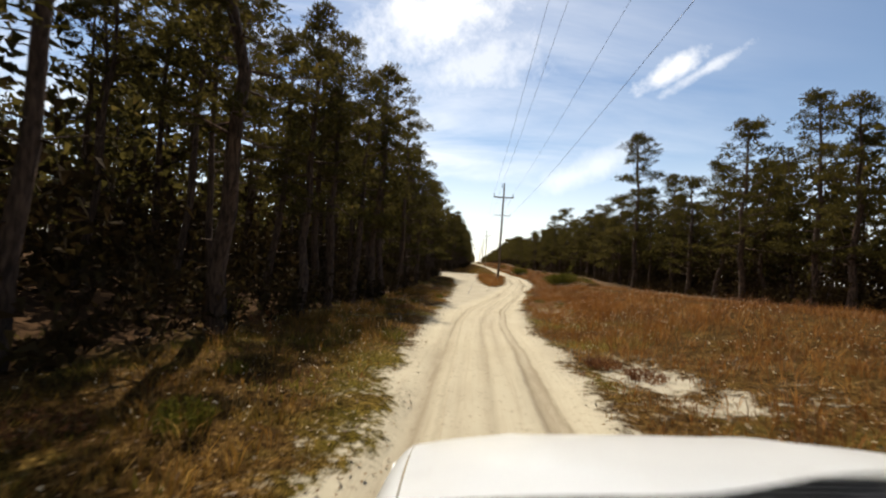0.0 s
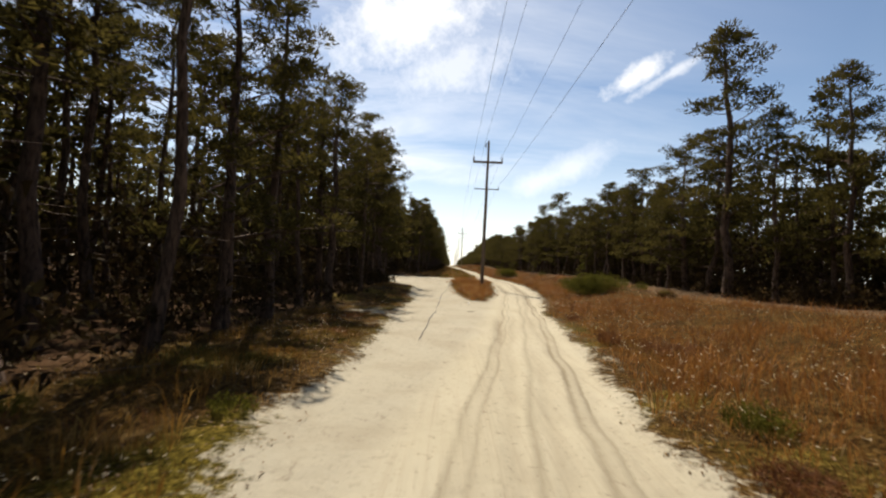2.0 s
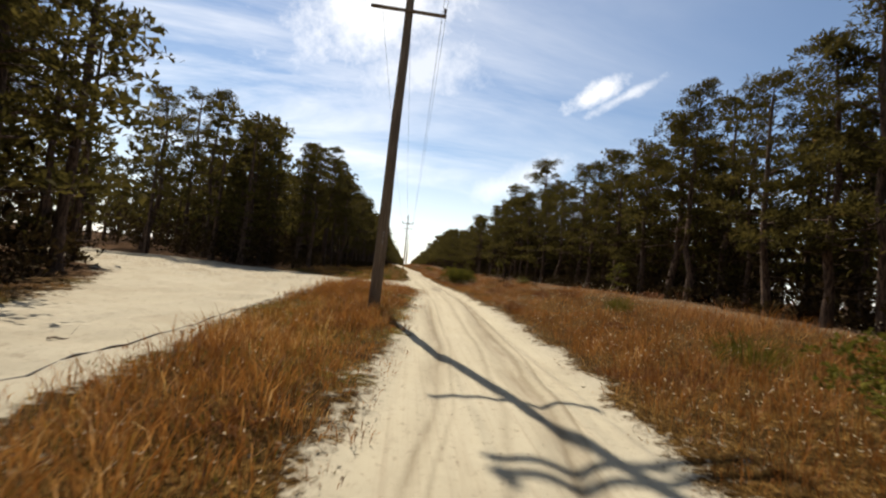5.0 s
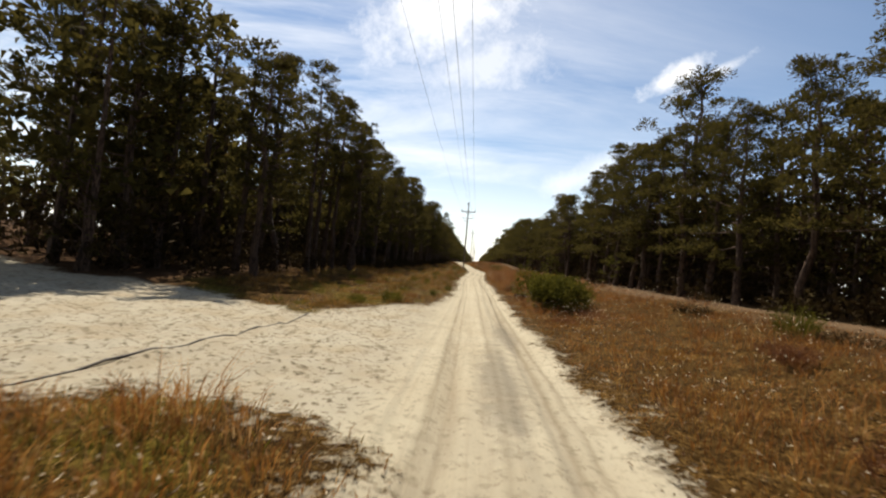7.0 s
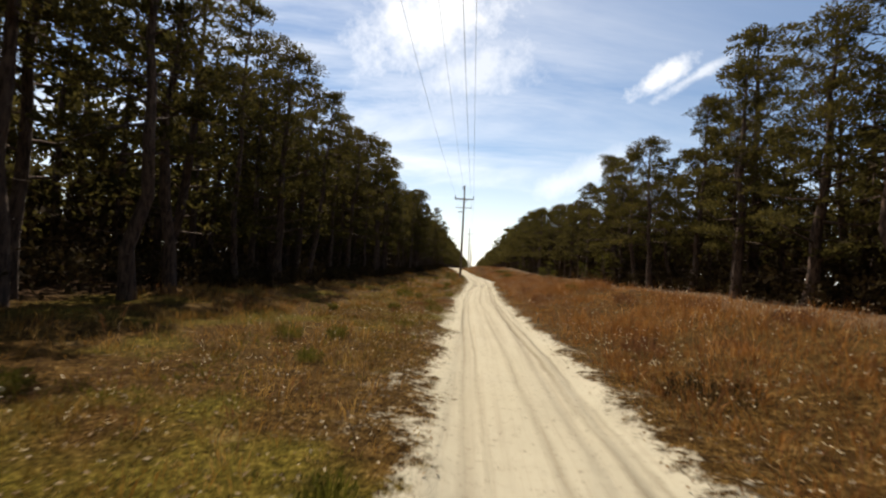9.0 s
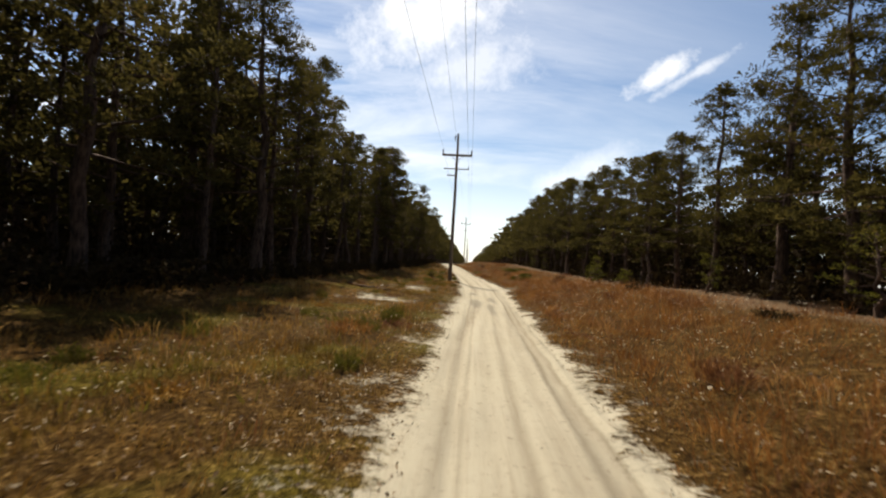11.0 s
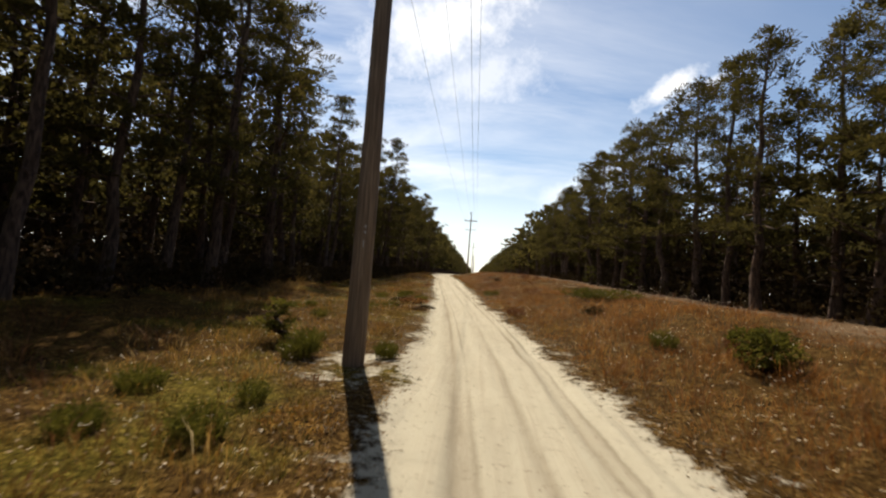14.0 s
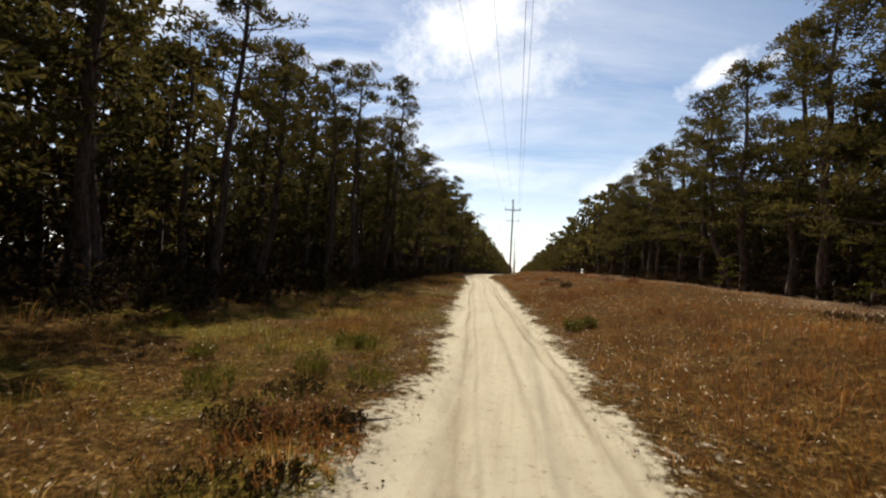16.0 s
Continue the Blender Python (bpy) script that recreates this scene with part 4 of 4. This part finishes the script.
def wire(a, b, sag, r=.008):
    curve = bpy.data.curves.new("power_wire", "CURVE")
    curve.dimensions, curve.bevel_depth, curve.bevel_resolution = "3D", r, 1
    s = curve.splines.new("POLY")
    s.points.add(24)
    for k, p in enumerate(s.points):
        u = k / 24
        q = Vector(a).lerp(Vector(b), u)
        p.co = (q.x, q.y, q.z - 4 * sag * u * (1 - u), 1)
    curve.materials.append(WIRE)
    return tagged(new("power_wire", curve), "thin dark overhead wire sagging between poles", "power wire", "wires of the power line")


for (x0, y0, l0, _), (x1, y1, l1, _) in zip(POLES[:5], POLES[1:6]):
    z0, z1 = z_at(x0, y0), z_at(x1, y1)
    for dx, h0, h1, sag in ((-1.36, 12.47, 12.47, 1.3), (1.36, 12.47, 12.47, 1.3), (-.27, 13.83, 13.83, 1.1), (1.12, l0 + .27, l1 + .27, 1.6)):
        wire((x0 + dx, y0, z0 + h0), (x1 + dx, y1, z1 + h1), sag)

# ---- shrubs and small plants ----


def shrub(label, x, y, wide, deep_, tall, mat=SHRUB, leaves=2600, leaf=.09, seed=1, name="shrub", lobes=5):
    """A bush: stems that fork from the ground and a crown of leaves in lobes."""
    r = np.random.default_rng(seed)
    z = z_at(x, y)
    top = tagged(new(name), label, "shrub" if name == "shrub" else "plant")
    top.matrix_basis = pose(x, y, z - .02)
    heart = np.stack([r.uniform(-.32, .32, lobes) * wide, r.uniform(-.32, .32, lobes) * deep_, tall * r.uniform(.22, .64, lobes)], 1)
    size = np.stack([wide * r.uniform(.24, .36, lobes), deep_ * r.uniform(.24, .36, lobes), tall * r.uniform(.24, .38, lobes)], 1)
    k = r.integers(lobes, size=leaves // 6)
    d = unit(r.normal(size=(len(k), 3)))
    c = heart[k] + d * size[k] * (0.55 + 0.5 * r.random((len(k), 1)))
    c[:, 2] = np.maximum(c[:, 2], .06 + .1 * r.random(len(k)))
    V, F = needles(c, d, 6, leaf * 1.5, leaf * .38, r)
    mesh_object("foliage", V, F, mat, top)
    stems = []
    for j in range(lobes * 3):
        q = np.linspace(0, 1, 4)[:, None]
        end = heart[j % lobes] + r.normal(size=3) * size[j % lobes] * .5
        base = np.array([end[0] * .35, end[1] * .35, -.05])
        stems.append(tube(base + (end - base) * q + r.normal(size=(4, 3)) * .03 * q, [.016, .013, .009, .005], 4))
    mesh_object("stem", *merge(stems), BARK, top, "thin woody stems")
    return top


def herb(name, label, x, y, wide, tall, mat, count, seed):
    """A tuft of weeds: stalks that fan from the ground, with small leaves along them."""
    r = np.random.default_rng(seed)
    a, out = r.random(count) * 6.28, np.sqrt(r.random(count))
    root = np.stack([np.cos(a) * out, np.sin(a) * out, np.zeros(count)], 1) * wide * .38
    root[:, 2] = -.02
    lean = np.stack([np.cos(a), np.sin(a)], 1) * (.1 + .5 * out * r.random(count))[:, None]
    V, F = blades(root, tall * (.45 + .75 * r.random(count)) * (1.1 - .5 * out), lean, .004 + .004 * r.random(count))
    tips = root + np.concatenate([lean, np.ones((count, 1))], 1) * (tall * (.25 + .6 * r.random(count)) * (1.1 - .5 * out))[:, None]
    L, G = needles(tips, np.tile([0, 0, 1.0], (count, 1)), 3, .05, .009, r)
    top = tagged(new(name), label, "weeds", "weeds beside the track")
    top.matrix_basis = pose(x, y, z_at(x, y))
    tagged(mesh_object("stalk", V, F, mat, top), kind="stuff")
    tagged(mesh_object("foliage", L, G, mat, top), kind="stuff")


shrub("large dense olive-green evergreen shrub on the grassy bank", 7.1, 57.6, 4.2, 4.2, 1.7, leaves=24000, leaf=.055, seed=2, lobes=20)
shrub("large dense dark green evergreen shrub beside the track", 6.0, 96.3, 2.5, 2.7, 1.75, leaves=18000, leaf=.062, seed=3, lobes=17)
shrub("spreading green shrub behind a larger one", 6.2, 102.8, 3.0, 3.0, 1.7, leaves=11000, leaf=.062, seed=4, lobes=10)
shrub("low spreading olive shrub among russet weeds", 7.3, 181, 3.0, 1.8, .6, leaves=6000, leaf=.045, seed=5, lobes=7)
shrub("rounded grey-green bush among russet weeds", 7.1, 169.9, 1.3, 1.2, .75, leaves=3600, leaf=.05, seed=6, lobes=7)
for k, (x, y, w, h) in enumerate(((-2.0, 166.7, .6, .4), (-1.6, 165.4, .6, .35), (-.5, 165.5, .6, .4), (-1.0, 169.0, .7, .5), (9.8, 56.2, 1.0, .7), (9.2, 51.3, 1.0, .6), (7.2, 62.8, 1.6, .9), (9.4, 87.6, 1.0, .85), (10.2, 60.8, 1.2, .8), (-.7, 94.6, .9, .65), (-1.7, 93.0, .8, .4), (-.7, 161, .55, .4), (-2.6, 164.5, .6, .35),
                                  (2.9, 190.6, .6, .5), (3.4, 191.3, .5, .4), (6.3, 172, .7, .5), (.45, 169.6, .45, .4), (-.9, 169.2, .5, .6), (-1.6, 124.2, 1.0, .6), (.8, 31.2, .9, .4),
                                  (1.4, 27.8, .9, .35), (-.2, 138.2, .6, .5), (8.2, 70, 1.1, .7), (7.6, 128, .9, .6))):
    herb("green_weed", "loose tuft of green weeds in the dry grass", x, y, w, h, SHRUB, 260, 20 + k)
russet = np.random.default_rng(47)
for k in range(58):
    y = float(russet.uniform(28, 215))
    x = float(RIGHT(np.array([y]))[0] + .8 + 6.5 * russet.random())
    herb("weed_clump", "brushy clump of russet dead weeds on the bank", x, y, russet.uniform(.7, 1.7), russet.uniform(.3, .62), UNDER if k % 4 == 0 else RED, 190, 900 + k)
green = np.random.default_rng(31)
for k in range(70):
    y = float(green.uniform(98, 188) if k % 5 else green.uniform(2, 34))
    x = float(LEFT(np.array([y]))[0] - .5 - 6.0 * green.random() ** 1.2)
    if float(sand_depth(np.array([x]), np.array([y]))[0]) < -.25:
        herb("green_weed", "loose tuft of green weeds in the dry grass", x, y, green.uniform(.35, .8), green.uniform(.2, .45), SHRUB, 130, 700 + k)
BROWN = ((-.6, 181.3, 1.2, .4), (.2, 29.8, .6, .35), (2.6, 36.3, .7, .35), (1.6, 26.5, .5, .3), (-.75, 12.1, .6, .3), (-.3, 11.2, .6, .3),
         (-.8, 136.1, .9, .5), (5.4, 92.0, .8, .5), (5.2, 55.6, .8, .5))
for k, (x, y, w, h) in enumerate(BROWN):
    herb("weed_tussock", "low brown tussock of dead weeds", x, y, w * 1.4, h * .75, RED if k % 3 else DRY, 200, 60 + k)


scatter = np.random.default_rng(88)
for k in range(64):
    y = float(scatter.uniform(2, 212))
    side = k % 4 == 3
    x = float(RIGHT(np.array([y]))[0] + scatter.uniform(.5, 4.5)) if side else float(LEFT(np.array([y]))[0] - .35 - 4.6 * scatter.random() ** 1.4)
    if float(sand_depth(np.array([x]), np.array([y]))[0]) < -.25:
        herb("weed_tussock", "low brown tussock of dead weeds", x, y, scatter.uniform(.7, 1.4), scatter.uniform(.14, .28), RED if k % 3 else GOLD, 120, 500 + k)
for k, (x, y, w) in enumerate(((-1.1, 181.6, .7), (-1.4, 183.1, 1.0), (-.4, 182.1, .6), (-.4, 180.9, .6), (-.85, 180.7, 1.0), (-.55, 181.9, 1.1), (.1, 179.8, .8), (-1.5, 182.0, .9), (-.1, 178.6, .7), (-1.2, 179.6, .8))):
    herb("weed_tussock", "dark brown brushy weeds beside the sand", x, y, w * 1.0, .16, UNDER, 130, 600 + k)


def sapling(x, y, tall, seed):
    wood, crown = pine(seed, tall, .12, tall * .26, 14, 2, 16, .16, .018, 0, .02 + tall * .006, puff=.07 + .05 * tall)
    top = tagged(new("pine_sapling"), "young pine with soft yellow-green needles", "sapling", "young pines")
    top.matrix_basis = pose(x, y, z_at(x, y))
    mesh_object("trunk", *wood, BARK, top)
    mesh_object("crown", *crown, SHRUB, top)


for k, (x, y, h) in enumerate(((11, 160.5, 1.2), (10.5, 157, 1.4), (11.2, 154.6, 1.1), (12.5, 166, 2.2), (12.8, 148, 2.0), (12.6, 112, 2.4), (12.9, 195, 2.2), (-13.2, 93.9, 5.0), (12.4, 79, 1.8),
                               (12.7, 139, 2.6), (12.9, 205, 2.0), (-1.7, 170.3, .9))):
    sapling(x, y, h, 400 + k)

# ---- things on the ground ----


def fallen(label, name, a, b, r0, r1, lift=0.0, knots=2, seed=1, mat=LOGBARK):
    """A dead trunk or branch lying from a to b."""
    r = np.random.default_rng(seed)
    q = np.linspace(0, 1, 8)
    line = np.stack([a[0] + (b[0] - a[0]) * q, a[1] + (b[1] - a[1]) * q, 0 * q], 1) + r.normal(size=(8, 3)) * r0 * .35
    rad = r0 + (r1 - r0) * q
    line[:, 2] = [z_at(*p) for p in line[:, :2]] + rad * .7 + lift * q
    pieces = [tube(line, rad * (1 + .12 * r.random(8)), 9)]
    for k in range(knots):
        p = line[int(r.integers(2, 7))]
        d = unit(np.array([r.normal(), r.normal(), .5 + r.random()]))
        pieces.append(tube(p + d * np.linspace(0, 1, 3)[:, None] * (.15 + .35 * r.random()), [r1 * .5, r1 * .35, r1 * .15], 5))
    # end caps
    V, F = merge(pieces)
    ends = [np.arange(9), np.arange(7 * 9, 8 * 9)]
    extra = []
    for e in ends:
        V = np.concatenate([V, V[e].mean(0, keepdims=True)])
        extra += [[e[k], e[(k + 1) % 9], len(V) - 1, len(V) - 1] for k in range(9)]
    return V, F, extra, label, name, mat


def lay(*args, category="branch", group="", **kw):
    V, F, extra, label, name, mat = fallen(*args, **kw)
    me = bpy.data.meshes.new(name)
    me.from_pydata([tuple(v) for v in V], [], [tuple(f) for f in F.tolist()] + [tuple(int(i) for i in f[:3]) for f in extra])
    me.polygons.foreach_set("use_smooth", [True] * len(F) + [False] * len(extra))
    me.materials.append(mat)
    tagged(new(name, me), label, category, group)


lay("dark charred log lying in the grass", "fallen_log", (-5.0, 151.4), (-2.3, 149.8), .08, .05, seed=3, mat=BARK, category="log", knots=3)
lay("grey dead branch on the ground at the wood's edge", "fallen_branch", (-7.8, 27.5), (-5.6, 28.6), .035, .015, seed=4)
lay("pale dead branch on the ground", "fallen_branch", (-6.2, 23.2), (-4.9, 23.9), .02, .01, seed=5)
for k, (a, b) in enumerate((((-.4, 144.0), (-.1, 145.5)), ((-.5, 142.4), (-.35, 143.1)), ((-3.1, 149.2), (-2.2, 149.1)), ((-6.9, 19.3), (-7.1, 20.6)), ((-6.2, 18.9), (-5.4, 19.1)), ((-5.5, 17.6), (-5.7, 18.6)))):
    lay("grey dead branch lying in the short grass", "fallen_branch", a, b, .028, .012, seed=90 + k, knots=2)
STICKS = ((-6.4, 20.8, .9), (-5.3, 19.4, .8), (-6.8, 18.0, 1.0), (-2.3, 145.2, .7), (-2.0, 146.4, .9), (-3.0, 147.1, .6), (-1.5, 145.3, .8), (-2.8, 144.4, .5), (-6.7, 48.5, .9), (-7.3, 52.4, .8),
          (-6.5, 57.0, .7), (-4.2, 62.4, .6), (-8.2, 33.0, 1.1), (-1.9, 47.3, .35), (-.6, 127.3, .5), (.4, 151.8, .5), (-.2, 182.3, .6), (-7.0, 101.5, .8))
for k, (x, y, ln) in enumerate(STICKS):
    a = rng.random() * 3.14
    lay("dry grey stick on the ground", "stick", (x - math.cos(a) * ln / 2, y - math.sin(a) * ln / 2), (x + math.cos(a) * ln / 2, y + math.sin(a) * ln / 2), .018, .008, seed=30 + k,
        knots=1, category="stick", group="sticks on the ground")


def cable():
    """Shaded rut edge crossing the fork's sand, drawn as a half-buried dark tube."""
    rows = np.array(((-3.75, 38), (-3.68, 42), (-3.6, 46), (-3.6, 52), (-3.55, 58), (-3.3, 63), (-3.05, 70), (-2.75, 77), (-2.45, 81.7), (-2.15, 83.6), (-2.0, 86), (-2.0, 88), (-1.95, 89.3)))
    y = np.arange(38, 89.3, .35)
    x = np.interp(y, rows[:, 1], rows[:, 0]) + (fbm(y * .8, y * 0 + 3.3) - .5) * .14
    z = height(x, y) + .004 + (fbm(y * 1.1, y * 0 + 8.8) - .5) * .035
    V, F = tube(np.stack([x, y, z], 1), .012 + .012 * fbm(y * 1.7, y * 0 + 2), 6)
    tagged(mesh_object("cable", V, F, plain("rut_edge_shade", (.055, .045, .036), .85), smooth_shade=True), "shaded edge of a rut along the pale sand, as a dark tube", "cable")


cable()


def scrap(label, x, y, w, d, turn, seed):
    """A crumpled sheet."""
    r = np.random.default_rng(seed)
    bm = bmesh.new()
    bmesh.ops.create_grid(bm, x_segments=5, y_segments=5, size=.5)
    for v in bm.verts:
        v.co = Vector((v.co.x * w, v.co.y * d, .03 + r.random() * .06))
    bmesh.ops.solidify(bm, geom=bm.faces[:], thickness=.006)
    ob = part("litter", bm, SCRAP, None)
    ob.matrix_basis = pose(x, y, z_at(x, y) + .01, 0, 0, turn)
    tagged(ob, label, "litter")


scrap("crumpled white scrap of litter in the grass", -3.4, 153.1, .16, .13, 20, 1)
scrap("crumpled white scrap of litter at the wood's edge", -9.0, 30.5, .35, .2, 50, 2)
scrap("flattened white cup on the sand", -1.9, 51.2, .11, .09, 10, 3)


def marker():
    top = tagged(new("trail_marker"), "small pale board on a thin wooden post at the wood's edge", "sign post")
    x, y = -12.6, 61.5
    top.matrix_basis = pose(x, y, z_at(x, y), 0, 0, -25)
    bm = bmesh.new()
    box_bm(bm, (0, 0, .55), (.08, .08, 1.3))
    part("post", bm, POLE, top)
    bm = bmesh.new()
    box_bm(bm, (0, -.055, 1.02), (.22, .02, .30))
    part("board", bm, plain("faded_board_paint", (.62, .57, .42), .7), top, "faded cream board")


marker()

# ---- the vehicle, at the place from which the drive starts ----


def truck():
    top = tagged(new("off_road_vehicle"), "white open off-road vehicle with a broad smooth bonnet", "vehicle")
    gx, gy = -3.25, 3.369
    top.matrix_basis = pose(gx, gy, 0.682, 0, -3.0, 4.33)

    def deck(y):
        u = y - .85
        return 1.345 - .117 * u - .156 * u * u

    def sheet(name, x0, x1, y0, y1, drop, mat, label="", nx=22, ny=18, crease=True, thick=.03, rear=lambda x: 0):
        bm = bmesh.new()
        grid = []
        for j in range(ny + 1):
            row = []
            for i in range(nx + 1):
                x = x0 + (x1 - x0) * i / nx
                y = y0 + rear(x) + (y1 - y0 - rear(x)) * j / ny
                w = (x - .75) / .82
                z = deck(y) - .035 * abs(w) ** 3.5 - drop(x, y)
                if crease:
                    z += .006 * math.exp(-((abs(x - .75) - .36 - .05 * (y - .85)) / .05) ** 2) * smooth(.95, 1.2, y)
                row.append(bm.verts.new((x, y - .10 * abs(w) ** 3 * (j / ny), z)))
            grid.append(row)
        for j in range(ny):
            for i in range(nx):
                bm.faces.new((grid[j][i], grid[j][i + 1], grid[j + 1][i + 1], grid[j + 1][i]))
        bmesh.ops.solidify(bm, geom=bm.faces[:], thickness=thick)
        return part(name, bm, mat, top, label, True)

    sheet("bonnet", .015, 1.485, .85, 1.98, lambda x, y: 0, WHITE, "glossy white bonnet with two shallow creases",
          rear=lambda x: float(.18 * smooth(.5, 1.15, x) * (1 - .6 * smooth(1.2, 1.485, x))))
    for name, x0, x1 in (("fender", -.075, .009), ("fender", 1.491, 1.575)):
        sheet(name, x0, x1, .55, 1.98, lambda x, y, c=(x0 if x0 < 0 else x1): .10 * max(0, 1 - abs(x - c) / .085) ** 2, WHITE, "white front fender", 6, 18, False)
    # cowl with slats
    bm = bmesh.new()
    box_bm(bm, (.75, .83, 1.262), (1.46, .5, .03))
    cowl = part("cowl", bm, BLACK, top, "black plastic cowl below the screen")
    for k in range(18):
        bm = bmesh.new()
        box_bm(bm, (.75, .62 + k * .025, 1.283), (1.3, .010, .014))
        part("slat", bm, BLACK, cowl)
    for x in (-.08, 1.58):
        bm = bmesh.new()
        box_bm(bm, (x, -.7, .86), (.05, 2.6, .55))
        box_bm(bm, (x, 1.25, .72), (.04, 1.3, .42))
        part("side_panel", bm, WHITE, top, "white body side")
    bm = bmesh.new()
    box_bm(bm, (.75, 1.93, .78), (1.5, .10, .36))
    grille = part("grille", bm, BLACK, top, "black front grille")
    for k in range(6):
        bm = bmesh.new()
        box_bm(bm, (.28 + k * .19, 1.985, .78), (.05, .03, .28))
        part("slat", bm, WHITE, grille)
    for x in (.13, 1.37):
        bm = bmesh.new()
        rod_bm(bm, (x, 1.96, .80), (x, 2.02, .80), .09, .085, 16)
        part("headlight", bm, STEEL, top, "round headlight")
    bm = bmesh.new()
    box_bm(bm, (.75, 2.08, .52), (1.6, .14, .16))
    part("bumper", bm, BLACK, top, "black front bumper")
    bm = bmesh.new()
    box_bm(bm, (.75, -.7, .6), (1.6, 2.6, .08))
    part("floor_pan", bm, BLACK, top)
    bm = bmesh.new()
    box_bm(bm, (.75, -2.0, .86), (1.6, .06, .55))
    part("tailgate", bm, WHITE, top)
    for x in (0.02, 1.48):
        for y in (1.35, -1.35):
            bm = bmesh.new()
            ring = [(.20, -.11), (.36, -.11), (.385, -.06), (.385, .06), (.36, .11), (.20, .11)]
            n = 28
            rows = [[bm.verts.new((x + w, y + r * math.cos(2 * math.pi * k / n), .385 + r * math.sin(2 * math.pi * k / n))) for k in range(n)] for r, w in ring]
            for a, b in zip(rows, rows[1:] + rows[:1]):
                for k in range(n):
                    bm.faces.new((a[k], a[(k + 1) % n], b[(k + 1) % n], b[k]))
            wheel_ = part("wheel", bm, RUBBER, top, "black tyre", True)
            bm = bmesh.new()
            rod_bm(bm, (x - .07, y, .385), (x + .07, y, .385), .205, .205, 20)
            part("rim", bm, STEEL, wheel_)


truck()
